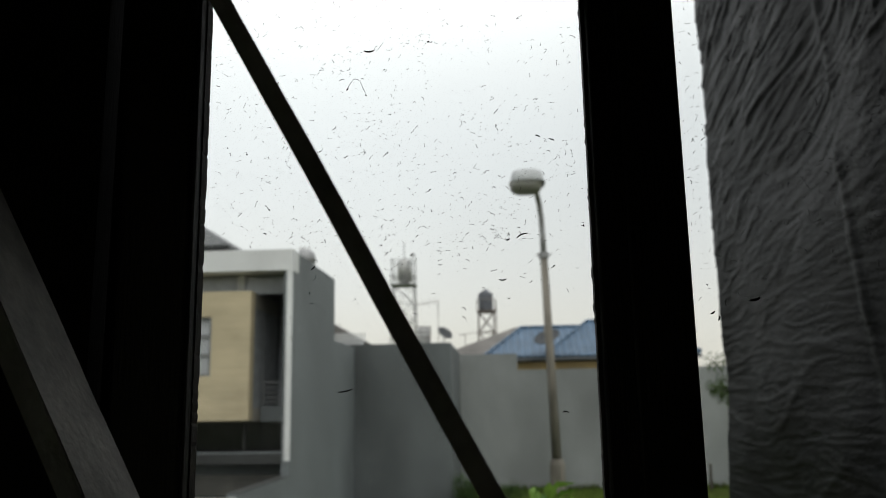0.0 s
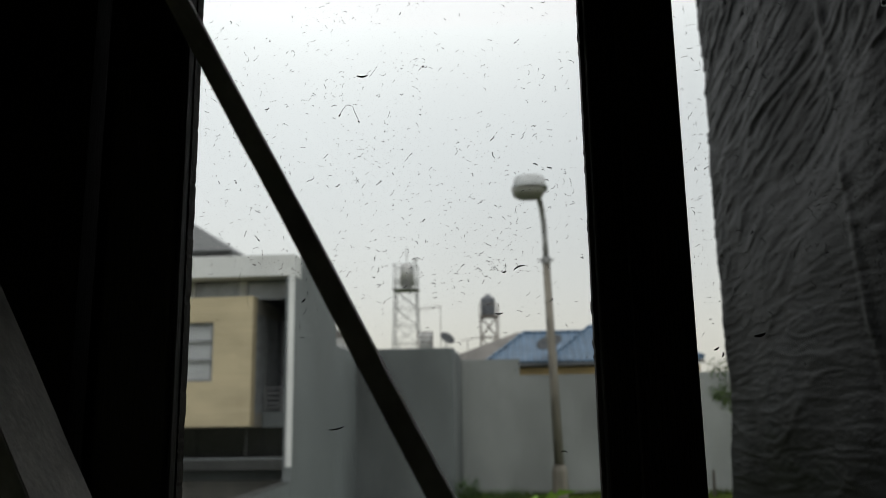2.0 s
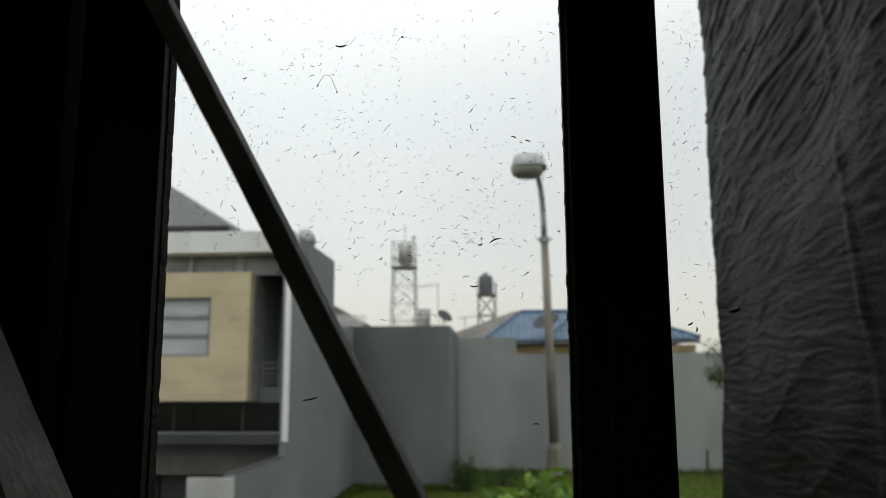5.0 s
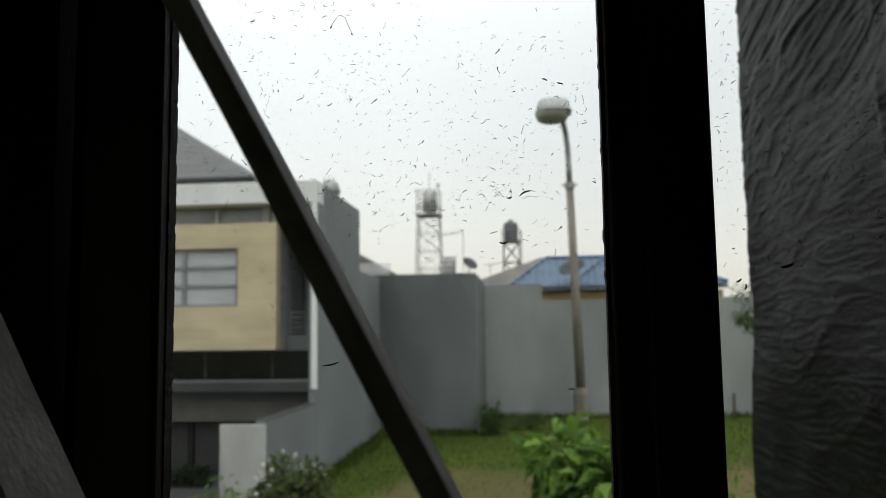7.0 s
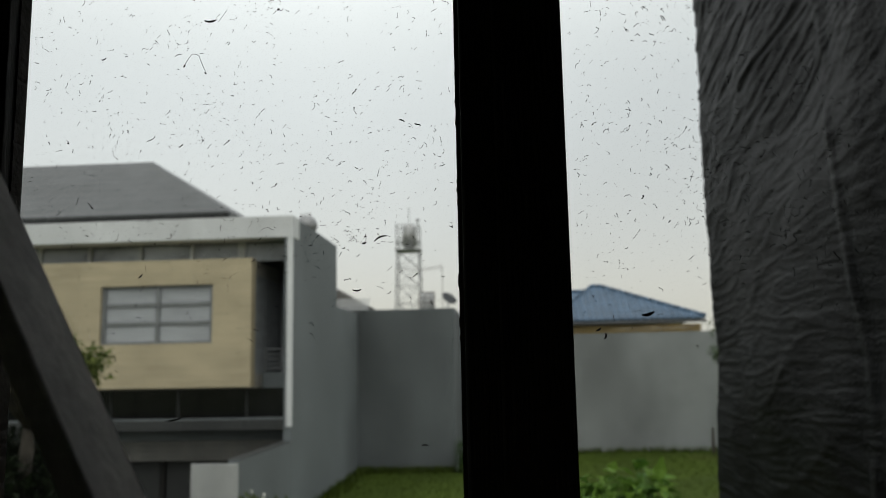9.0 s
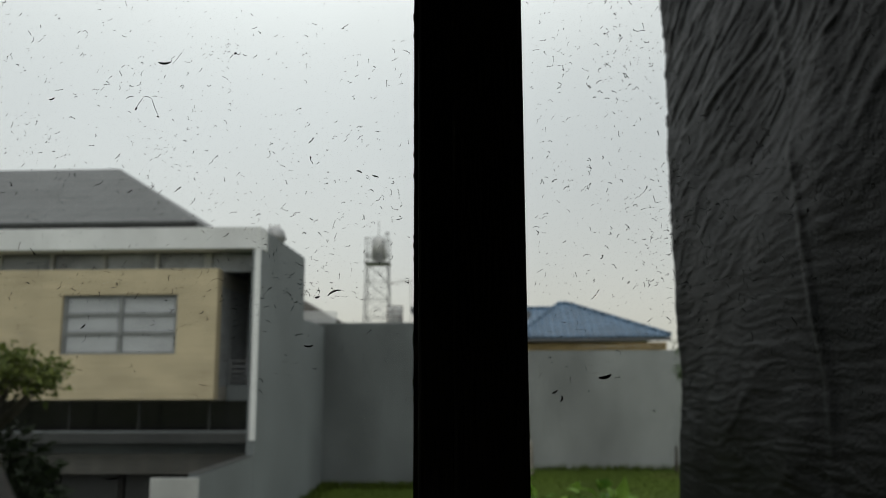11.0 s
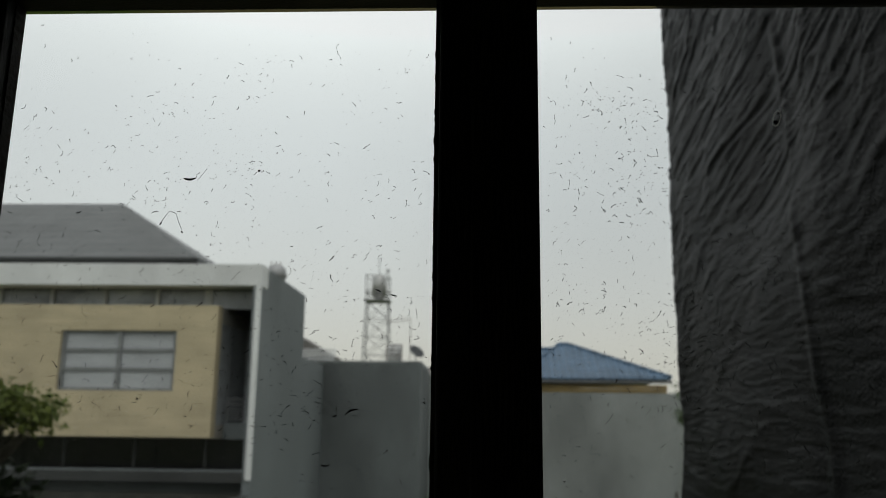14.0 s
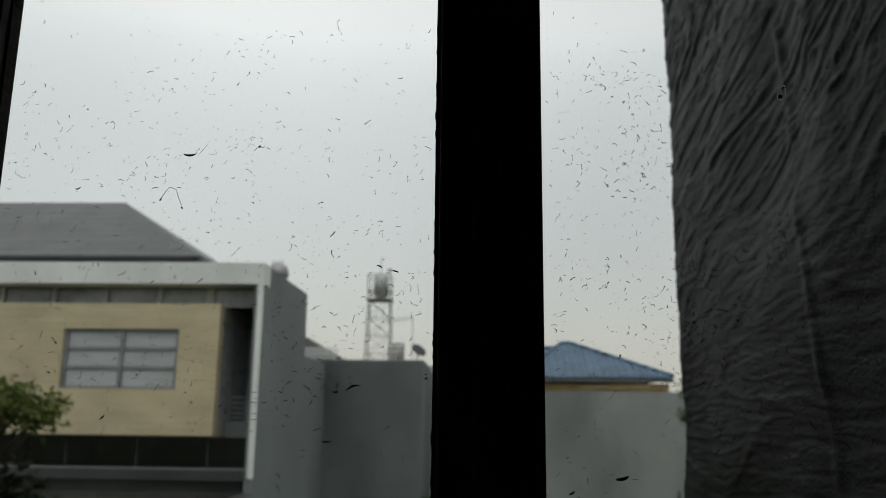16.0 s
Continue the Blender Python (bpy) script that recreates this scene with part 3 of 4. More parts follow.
for k in range(14):
    for z in (0.79, 0.88, 0.97):
        part("vent_slot", box(-9.5 + k * 0.43, -9.22 + k * 0.43, HY + 0.235, HY + 0.252, z, z + 0.014), M_SLAB, house)
gate = part("garage_gate", box(-14, -3.98, HY + 0.5, HY + 0.56, -0.25, 0.72), M_DARKGLASS, house, "dark metal garage gate")
for k in range(8):
    x = -4.62 - 1.15 * k
    part("gate_post", box(x, x + 0.07, HY + 0.43, HY + 0.5, -0.25, 0.72), M_TIMBER, gate)
    part("gate_panel", box(x - 1.05, x - 0.03, HY + 0.46, HY + 0.5, -0.2, 0.68), M_GATE, gate)
# bay of yellow stone with its window
part("bay_front", box(-14, -4.04, HY + 0.03, HY + 0.28, 3.81, 4.26), M_YELLOW, house, "yellow split-stone cladding")
part("bay_front", box(-14, -4.04, HY + 0.03, HY + 0.28, 1.99, 2.765), M_YELLOW, house, "yellow split-stone cladding")
part("bay_front", box(-14, -6.81, HY + 0.03, HY + 0.28, 2.765, 3.81), M_YELLOW, house, "yellow split-stone cladding")
part("bay_front", box(-4.745, -4.04, HY + 0.03, HY + 0.28, 2.765, 3.81), M_YELLOW, house, "yellow split-stone cladding")
part("bay_header", box(-14, -4.05, HY + 0.28, 16.4, 3.98, 4.25), M_HEADER, house)
part("bay_footing", box(-14, -4.05, HY + 0.28, 16.4, 1.96, 2.2), M_HEADER, house)
part("bay_glazing", box(-4.13, -4.07, HY + 0.28, 16.4, 2.2, 3.98), M_PALEGLASS, house, "grey side glazing")
part("bay_mullion", box(-4.14, -4.055, 14.95, 15.0, 2.2, 3.98), M_ALU, house)
hw = part("window", box(-6.81, -4.745, HY + 0.17, HY + 0.21, 2.765, 3.81), M_DARKGLASS, house, "six-paned window with pale panes")
for x0, x1 in ((-6.81, -6.74), (-5.81, -5.735), (-4.81, -4.745)):
    part("window_frame", box(x0, x1, HY + 0.08, HY + 0.16, 2.765, 3.81), M_ALU, hw)
for z0, z1 in ((2.765, 2.81), (3.105, 3.165), (3.44, 3.50), (3.765, 3.81)):
    for x0, x1 in ((-6.738, -5.812), (-5.733, -4.812)):
        part("window_frame", box(x0, x1, HY + 0.09, HY + 0.155, z0, z1), M_ALU, hw)
for z0, z1 in ((2.812, 3.103), (3.167, 3.438), (3.502, 3.763)):
    for x0, x1 in ((-6.738, -5.812), (-5.733, -4.812)):
        part("window_pane", box(x0, x1, HY + 0.12, HY + 0.135, z0, z1), M_PALEGLASS, hw)
# strip windows above and below the bay
part("clerestory", box(-14, HX - 0.15, HY + 0.47, HY + 0.52, 4.255, 4.598), M_REFGLASS, house, "dark strip window")
for k in range(9):
    x = -4.35 - 0.98 * k
    part("clerestory_post", box(x - (0.08 if k == 0 else 0), x + 0.06, HY + 0.41, HY + 0.468, 4.262, 4.598), M_PANEL, house)
part("lower_glazing", box(-14, HX - 0.15, HY + 0.8, HY + 0.85, 1.43, 1.97), M_DARKGLASS, house, "dark strip window")
for k in range(8):
    x = -4.2 - 1.25 * k
    part("lower_post", box(x, x + 0.025, HY + 0.30, HY + 0.34, 1.43, 1.985), M_SLAB, house)
part("sill_rail", box(-14, HX - 0.145, HY + 0.04, HY + 0.10, 1.432, 1.455), M_GREY, house)
# balcony between bay and side wall
part("balcony_slab", box(-4.04, HX - 0.145, 14.75, 17.5, 1.95, 2.23), M_GREY, house, "grey balcony slab edge")
part("balcony_glazing", box(-4.04, HX - 0.145, 15.9, 15.95, 2.23, 4.0), M_PALEGLASS, house, "grey balcony glazing")
part("balcony_header", box(-4.04, HX - 0.145, 15.86, 15.95, 4.0, 4.6), M_GREY, house, "plain grey wall above the balcony door")
part("balcony_door_frame", box(-3.78, -3.71, 15.82, 15.898, 2.235, 3.995), M_ALU, house)
rail = part("railing", box(-4.03, -3.99, 14.8, 14.84, 2.25, 2.68), M_ALU, house, "slim metal balcony railing")
for z in (2.30, 2.38, 2.47, 2.56, 2.655):
    part("rail_bar", rod((-4.0, 14.82, z), (HX - 0.15, 14.82, z), 0.012), M_ALU, rail)


def hip_roof(x0, x1, y0, y1, ze, zr, inset, thick=0.12, inset_right=None):
    """A hipped roof with a thick eave edge."""
    bm = bmesh.new()
    ym = (y0 + y1) / 2
    low = [bm.verts.new(p) for p in ((x0, y0, ze - thick), (x1, y0, ze - thick), (x1, y1, ze - thick), (x0, y1, ze - thick))]
    top = [bm.verts.new(p) for p in ((x0, y0, ze), (x1, y0, ze), (x1, y1, ze), (x0, y1, ze))]
    r = [bm.verts.new((x0 + inset, ym, zr)), bm.verts.new((x1 - (inset_right or inset), ym, zr))]
    for k in range(4):
        bm.faces.new((low[k], low[(k + 1) % 4], top[(k + 1) % 4], top[k]))
    bm.faces.new(low[::-1])
    bm.faces.new((top[0], top[1], r[1], r[0]))
    bm.faces.new((top[1], top[2], r[1]))
    bm.faces.new((top[2], top[3], r[0], r[1]))
    bm.faces.new((top[3], top[0], r[0]))
    return bm


part("roof", hip_roof(-19, -4.8, 15.0, 21.0, 5.31, 7.17, 2.95), M_ROOFTILE, house, "dark grey hipped tile roof")
# near-black board and gutter draw the shadow line below the roof edge
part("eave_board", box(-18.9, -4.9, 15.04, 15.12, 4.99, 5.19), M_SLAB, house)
part("roof_gutter", box(-19, -4.82, 14.90, 14.998, 5.20, 5.30, 0.02), M_SLAB, house, "gutter along the eave, darkened as its shadow line")
TK = (-3.70, 16.6, 4.76)
tankd = thing("roof_tank", TK, "round stainless tank behind the parapet", "water tank")
part("tank_body", lathe([(0.04, 0.26), (0.17, 0.36), (0.215, 0.47), (0.21, 0.56), (0.18, 0.65), (0.10, 0.71), (0.03, 0.72)], 28, TK), M_STEEL, tankd, smooth=True)
part("tank_rim", lathe([(0.225, 0.46), (0.23, 0.49)], 28, TK), M_STEEL, tankd)
part("tank_stand", lathe([(0.13, 0.0), (0.13, 0.32)], 16, TK), M_STEEL, tankd)
for k in range(3):
    part("rim_bolt", rod((TK[0] - 0.10 + 0.09 * k, TK[1] - 0.05, TK[2] + 0.64), (TK[0] - 0.10 + 0.09 * k, TK[1] - 0.05, TK[2] + 0.77), 0.012, seg=6), M_RUST, tankd)

tagged(part("driveway", box(-14, HX - 0.17, 9.6, HY + 0.42, -0.3, -0.235), M_SLAB), "dark paved driveway before the garage gate", "driveway", kind="structure")

# wing walls of the plot
fence = thing("boundary_wall", (HX, 12.6, -0.25), "low grey boundary wall with white front panel", "wall")
part("wall_body", box(HX - 0.16, HX, 11.33, HY, -0.25, 1.045), M_GREY, fence)
# added dark strip: cancels the bright skylight on the wall's top face
part("wall_top_strip", box(HX - 0.165, HX + 0.004, 11.34, HY - 0.01, 1.046, 1.056), M_SLAB, fence, "dark strip that dulls the sky-lit wall top")
part("front_panel", box(-3.96, HX - 0.004, 11.27, 11.33, -0.25, 1.0), M_PANEL, fence, "white painted front panel")
tagged(part("wall_yard_side", box(HX - 0.14, HX - 0.004, 17.7, 20.2, -0.25, 3.62), M_GREY), "grey painted yard wall", "wall", kind="structure")
tagged(part("wall_yard_end", box(HX - 0.14, -0.88, 20.2, 20.4, -0.25, 3.69), M_DARKGREY), "dark grey yard wall", "wall", kind="structure")
tagged(part("wall_yard_return", box(-1.08, -0.885, 20.4, 24.2, -0.25, 3.66), M_DARKGREY), "dark grey yard wall", "wall", kind="structure")
tagged(part("wall_back_tall", box(-1.2, 0.83, 24.2, 24.4, -0.25, 3.62), M_CEMENT), "tall cement boundary wall", "wall", kind="structure")
tagged(part("wall_back_low", box(0.83, 30, 24.2, 24.4, -0.25, 3.14), M_CEMENT), "cement boundary wall across the lawn", "wall", kind="structure")

# ---- houses behind the wall ----
blue = thing("blue_roof_house", (4, 31, -0.25), "house with blue glazed tile roof and ochre fascia", "house")
part("wall", box(0.6, 7.0, 29.0, 34, -0.25, 3.42), M_CEMENT, blue)
part("roof", hip_roof(-0.25, 5.4, 28.6, 33.6, 3.80, 4.98, 1.4, 0.1), M_BLUE, blue, "blue glazed tile roof")
part("roof_crest", hip_roof(1.9, 7.28, 28.72, 33.5, 3.83, 5.17, 1.75, 0.08, 3.3), M_BLUE, blue, "raised blue tile crest")
for a, b in (((-0.25, 28.6, 3.82), (1.15, 31.1, 5.0)), ((1.15, 31.1, 5.0), (3.65, 31.1, 5.0)), ((3.65, 31.11, 5.19), (3.98, 31.11, 5.19)),
             ((3.98, 31.11, 5.19), (7.28, 28.72, 3.85)), ((1.9, 28.72, 3.85), (3.65, 31.11, 5.19))):
    part("ridge_cap", rod(a, b, 0.06, seg=8), M_BLUE, blue)
for k in range(3):
    part("fascia_board", box(0.62, 7.15, 28.86 + 0.03 * k, 28.98, 3.58 - 0.13 * (k + 1), 3.70 - 0.13 * (k + 1)), M_YBAND, blue, "ochre board")
part("gutter", box(0.3, 7.25, 28.55, 28.68, 3.62, 3.71), M_ROOFDARK, blue)
brown = thing("brown_roof_house", (2, 36, -0.25), "house with weathered brown tile roof", "house")
part("wall", box(-1.4, 4.8, 34.4, 40, -0.25, 4.05), M_CEMENT, brown)
part("roof", hip_roof(-2.4, 5.0, 34.0, 40.5, 4.1, 5.55, 3.4, 0.1, 1.2), M_BROWNROOF, brown)
pale = thing("pale_roof_house", (-6, 31, -0.25), "pale house with grey gable roof", "house")
part("wall", box(-11, -1.45, 29.0, 33, -0.25, 4.33), M_CEMENT, pale)
bm = bmesh.new()
tri = [(-9.0, 4.34), (-4.95, 4.62), (-6.4, 5.45)]
f0 = [bm.verts.new((x, 30.4, z)) for x, z in tri]
f1 = [bm.verts.new((x, 33.0, z)) for x, z in tri]
bm.faces.new(f0)
bm.faces.new(f1[::-1])
for k in range(3):
    bm.faces.new((f0[k], f1[k], f1[(k + 1) % 3], f0[(k + 1) % 3]))
part("roof", bm, M_BROWNROOF, pale)
bal = part("balustrade", box(-6.3, -4.55, 29.2, 29.26, 4.72, 4.76), M_WHITE, pale, "white slatted balustrade")
for k in range(5):
    part("slat", box(-6.3, -4.62 + 0.02 * k, 29.2, 29.24, 4.36 + 0.07 * k, 4.395 + 0.07 * k), M_WHITE, bal)


def lattice_tower(name, cx, cy, z0, z1, w0, w1, bays, label, steel, r):
    t = thing(name, (cx, cy, z0), label, "water tower")

    def corner(k, f):
        w = w0 + (w1 - w0) * f
        sx, sy = ((-1, -1), (1, -1), (1, 1), (-1, 1))[k]
        return Vector((cx + sx * w / 2, cy + sy * w / 2, z0 + (z1 - z0) * f))
    for k in range(4):
        part("leg", rod(corner(k, 0), corner(k, 1), r, seg=6), steel, t)
    for i in range(bays):
        f0, f1 = i / bays, (i + 1) / bays
        for k in range(4):
            q = (k + 1) % 4
            part("brace", rod(corner(k, f0), corner(q, f1), r * 0.6, seg=5), steel, t)
            part("brace", rod(corner(q, f0), corner(k, f1), r * 0.6, seg=5), steel, t)
            part("strut", rod(corner(k, f1), corner(q, f1), r * 0.7, seg=5), steel, t)
    return t


t1 = lattice_tower("water_tower", -5.05, 45, -0.25, 8.72, 1.75, 1.2, 9, "tall steel lattice tower with a stainless tank", M_STEEL, 0.027)
part("platform", box(-5.75, -4.35, 44.3, 45.7, 8.72, 8.80), M_STEEL, t1)
for sx in (-1, 1):
    for sy in (-1, 1):
        part("guard_post", rod((-5.05 + 0.62 * sx, 45 + 0.62 * sy, 8.8), (-5.05 + 0.62 * sx, 45 + 0.62 * sy, 10.2), 0.03, seg=6), M_STEEL, t1)
for z in (9.15, 9.3, 10.15):
    for a, b in (((-1, -1), (1, -1)), ((1, -1), (1, 1)), ((1, 1), (-1, 1)), ((-1, 1), (-1, -1))):
        part("guard_rail", rod((-5.05 + 0.62 * a[0], 45 + 0.62 * a[1], z), (-5.05 + 0.62 * b[0], 45 + 0.62 * b[1], z), 0.024, seg=5), M_STEEL, t1)
part("tank", lathe([(0.05, 0.02), (0.42, 0.2), (0.42, 1.25), (0.36, 1.36), (0.1, 1.44)], 20, (-5.0, 45, 8.8)), M_TANKSTEEL, t1, "dented stainless water tank", smooth=True)
part("mast", rod((-5.05, 45.3, 8.8), (-5.05, 45.3, 11.3), 0.022, seg=6), M_STEEL, t1)
part("floodlight", box(-4.55, -4.35, 44.35, 44.5, 10.32, 10.45), M_STEEL, t1)
part("floodlight_arm", rod((-4.43, 44.38, 10.15), (-4.43, 44.38, 10.33), 0.02, seg=6), M_STEEL, t1)

t2 = lattice_tower("water_tower", -0.30, 38, -0.25, 6.36, 0.95, 0.72, 7, "rusty steel tower with a dark plastic tank", M_RUST, 0.035)
part("platform", box(-0.74, 0.14, 37.56, 38.44, 6.36, 6.42), M_RUST, t2)
part("tank", lathe([(0.33, 0.0), (0.34, 0.1), (0.34, 0.78), (0.28, 0.88), (0.13, 0.92), (0.13, 1.0), (0.10, 1.02)], 22, (-0.32, 38, 6.42)), M_TANKDARK, t2, "dark ribbed plastic tank", smooth=True)
for z in (0.2, 0.36, 0.52, 0.68):
    part("tank_rib", lathe([(0.352, z), (0.352, z + 0.04)], 22, (-0.32, 38, 6.42)), M_TANKDARK, t2)
for sx in (-1, 1):
    part("guard_post", rod((-0.30 + 0.42 * sx, 37.6, 6.42), (-0.30 + 0.42 * sx, 37.6, 6.95), 0.022, seg=6), M_RUST, t2)
part("guard_rail", rod((-0.72, 37.6, 6.95), (0.12, 37.6, 6.95), 0.018, seg=6), M_RUST, t2)
part("down_pipe", rod((0.22, 37.9, -0.25), (0.16, 37.9, 6.9), 0.022, seg=6), M_RUST, t2)

ant = thing("tv_antenna", (-1.95, 30, 4.33), "thin roof aerial on a tall mast", "antenna")
part("mast", rod((-1.95, 30, 4.33), (-1.95, 30, 5.98), 0.013, seg=6), M_RUST, ant)
part("boom", rod((-2.83, 30, 5.84), (-1.9, 30, 5.96), 0.009, seg=6), M_RUST, ant)
for k in range(9):
    x = -2.8 + k * 0.1
    part("element", rod((x, 29.85, 5.72 + 0.013 * k), (x, 30.1, 5.98 + 0.013 * k), 0.006, seg=5), M_RUST, ant)
ant2 = thing("tv_antenna", (-0.95, 30, 3.9), "short roof aerial with a thin boom", "antenna")
part("mast", rod((-0.95, 30, 3.4), (-0.95, 30, 4.72), 0.012, seg=6), M_RUST, ant2)
part("boom", rod((-1.2, 30, 4.66), (-0.2, 30, 4.78), 0.008, seg=6), M_RUST, ant2)
for k in range(6):
    part("element", rod((-1.15 + 0.16 * k, 29.88, 4.60 + 0.02 * k), (-1.15 + 0.16 * k, 30.1, 4.76 + 0.02 * k), 0.006, seg=5), M_RUST, ant2)
t3 = thing("steel_tank", (-2.5, 29.9, 4.33), "small caged stainless tank on a roof", "water tank")
part("tank_body", lathe([(0.24, 0.03), (0.25, 0.1), (0.25, 0.6), (0.2, 0.66), (0.05, 0.7)], 20, (-2.5, 29.9, 4.33)), M_TANKSTEEL, t3, smooth=True)
for sx in (-1, 1):
    part("cage_post", rod((-2.5 + 0.28 * sx, 29.6, 4.33), (-2.5 + 0.28 * sx, 29.6, 4.98), 0.02, seg=6), M_RUST, t3)
for z in (4.6, 4.78, 4.97):
    part("cage_rail", rod((-2.8, 29.6, z), (-2.2, 29.6, z), 0.016, seg=6), M_RUST, t3)


def dish(name, c, r, way, label, foot):
    t = thing(name, c, label, "satellite dish")
    bm = lathe([(0.02, 0.0), (0.35 * r, 0.02 * r), (0.7 * r, 0.1 * r), (r, 0.24 * r), (r * 1.01, 0.25 * r), (0.7 * r, 0.13 * r), (0.02, 0.03)], 24)
    q = Vector(way).to_track_quat("Z", "Y").to_matrix().to_4x4()
    bmesh.ops.transform(bm, matrix=Matrix.Translation(c) @ q, verts=bm.verts)
    part("reflector", bm, M_DISH, t, smooth=True)
    tip = Vector(c) + Vector(way).normalized() * r * 0.9
    part("feed_arm", rod(Vector(c) + Vector((0, 0, -r * 0.6)), tip, 0.012, seg=6), M_STEEL, t)
    part("feed_horn", rod(tip, tip - Vector(way).normalized() * 0.08, 0.03, seg=8), M_STEEL, t)
    part("mount", rod(foot, c, 0.025, seg=8), M_STEEL, t)


dish("satellite_dish", (-1.72, 29.8, 4.70), 0.30, (0.5, -0.55, 0.65), "dark mesh satellite dish on a flat roof", (-1.75, 29.9, 4.33))
dish("satellite_dish", (1.98, 28.3, 4.32), 0.46, (-0.35, -0.6, 0.9), "dark satellite dish on the blue roof", (1.98, 28.9, 3.86))

# ---- street lamp ----
LX, LY = 1.81, 23.0
lamp = thing("street_lamp", (LX, LY, -0.25), "tall street lamp with curved arm and wide bowl", "street lamp")
part("base", lathe([(0.21, 0), (0.21, 0.75), (0.16, 0.9)], 16, (LX, LY, -0.25)), M_POLE, lamp)
part("pole", rod((LX, LY, 0.4), (1.672, LY, 6.3), 0.135, 0.105, 16), M_POLE, lamp, "stained concrete pole", smooth=True)
part("collar", rod((1.674, LY, 6.25), (1.668, LY, 6.42), 0.14, 0.14, 16), M_STEEL, lamp)
for s in (-1, 1):
    part("collar_bolt", rod((1.67 + 0.12 * s, LY, 6.36), (1.67 + 0.23 * s, LY, 6.36), 0.025, seg=8), M_STEEL, lamp)
part("arm", tube([(1.67, LY, 6.4), (1.663, LY, 6.9), (1.645, LY, 7.4), (1.60, LY - 0.1, 7.8), (1.54, LY - 0.25, 8.05), (1.46, LY - 0.5, 8.28), (1.38, LY - 0.8, 8.42)],
                 [0.085, 0.082, 0.08, 0.08, 0.08, 0.08, 0.08]), M_STEEL, lamp, smooth=True)


def shell(profile, c, sx, sy):
    """A rounded lamp housing, wider than deep."""
    bm = lathe(profile, 28)
    for v in bm.verts:
        a = math.atan2(v.co.y, v.co.x)
        k = 1 + 0.13 * abs(math.sin(2 * a))
        v.co = Vector((c[0] + v.co.x * sx * k, c[1] + v.co.y * sy * k, c[2] + v.co.z))
    return bm


HC = (1.235, 22.1, 8.10)
head = part("housing", shell([(0.97, 0.10), (1.0, 0.13), (0.93, 0.26), (0.88, 0.40), (0.80, 0.45), (0.05, 0.47)], HC, 0.475, 0.55), M_LAMPSHELL, lamp, "pale grey lamp housing", smooth=True)
part("bowl", shell([(0.05, -0.13), (0.60, -0.115), (0.86, -0.04), (0.955, 0.108)], (1.20, 22.1, 8.10), 0.47, 0.54), M_BOWL, head, "milky lamp bowl", smooth=True)
part("rim", shell([(0.99, 0.1), (1.03, 0.11), (1.03, 0.14), (0.99, 0.15)], HC, 0.475, 0.55), M_LAMPSHELL, head)
part("hinge", rod((1.34, 21.8, 8.42), (1.40, 22.3, 8.40), 0.11, 0.1, 12), M_STEEL, head)

# ---- planting ----
rng = random.Random(11)


def shrub(name, c, r, label, leaves, size, material, stems=7, droop=0.7, slim=0.3, lumps=9, category="shrub"):
    t = thing(name, (c[0], c[1], -0.25), label, category)
    spots = []
    for k in range(lumps):
        a = 2 * math.pi * k / lumps + rng.uniform(-0.3, 0.3)
        d = rng.uniform(0.25, 0.75)
        p = (c[0] + r[0] * d * math.cos(a), c[1] + r[1] * d * math.sin(a), c[2] + r[2] * rng.uniform(-0.45, 0.45))
        spots += blob_spots(rng, p, (r[0] * 0.5, r[1] * 0.5, r[2] * 0.5), leaves // lumps, 0.3)
    leaf_cloud("foliage", spots, size, material, t, rng, droop, slim)
    for k in range(stems):
        a = rng.uniform(0, 6.28)
        top = (c[0] + 0.55 * r[0] * math.cos(a), c[1] + 0.55 * r[1] * math.sin(a), c[2] + 0.2 * r[2])
        part("stem", rod((c[0] + 0.05 * math.cos(a), c[1] + 0.05 * math.sin(a), -0.25), top, 0.018, 0.008, 6), M_BARK, t)
    return t


shrub("leafy_shrub", (1.13, 7.0, 0.90), (0.70, 0.6, 0.60), "bright green shrub with long drooping leaves", 2300, 0.23, M_LEAF, slim=0.42)
shrub("leafy_shrub", (1.95, 7.6, 0.72), (0.42, 0.4, 0.42), "small bright green shrub", 500, 0.16, M_LEAF)
fl = shrub("flowering_shrub", (-1.67, 7.0, 0.85), (0.34, 0.34, 0.39), "round green shrub with small white flowers", 3000, 0.075, M_OLIVE, droop=0.2, slim=0.5)
leaf_cloud("flowers", blob_spots(rng, (-1.67, 7.0, 0.85), (0.33, 0.33, 0.39), 85, 0.92), 0.045, M_PETAL, fl, rng, 0.0, 0.9, "small white flowers")
shrub("low_shrub", (-2.35, 7.0, 0.62), (0.5, 0.4, 0.45), "low light green shrub", 800, 0.09, M_LEAF)
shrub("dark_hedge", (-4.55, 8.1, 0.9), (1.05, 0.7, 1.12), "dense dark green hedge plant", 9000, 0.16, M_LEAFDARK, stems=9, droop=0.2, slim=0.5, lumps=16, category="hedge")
shrub("corner_weeds", (-0.55, 19.9, 0.15), (0.42, 0.3, 0.62), "tangled green weeds at the wall corner", 900, 0.13, M_WEED, droop=-0.4, slim=0.25)
shrub("low_weeds", (0.4, 21.0, 0.0), (0.7, 0.4, 0.3), "low green weeds beside the wall", 500, 0.12, M_WEED, droop=-0.4, slim=0.25)

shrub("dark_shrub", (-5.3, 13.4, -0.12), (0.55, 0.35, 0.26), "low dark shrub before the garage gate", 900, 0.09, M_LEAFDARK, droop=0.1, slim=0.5)
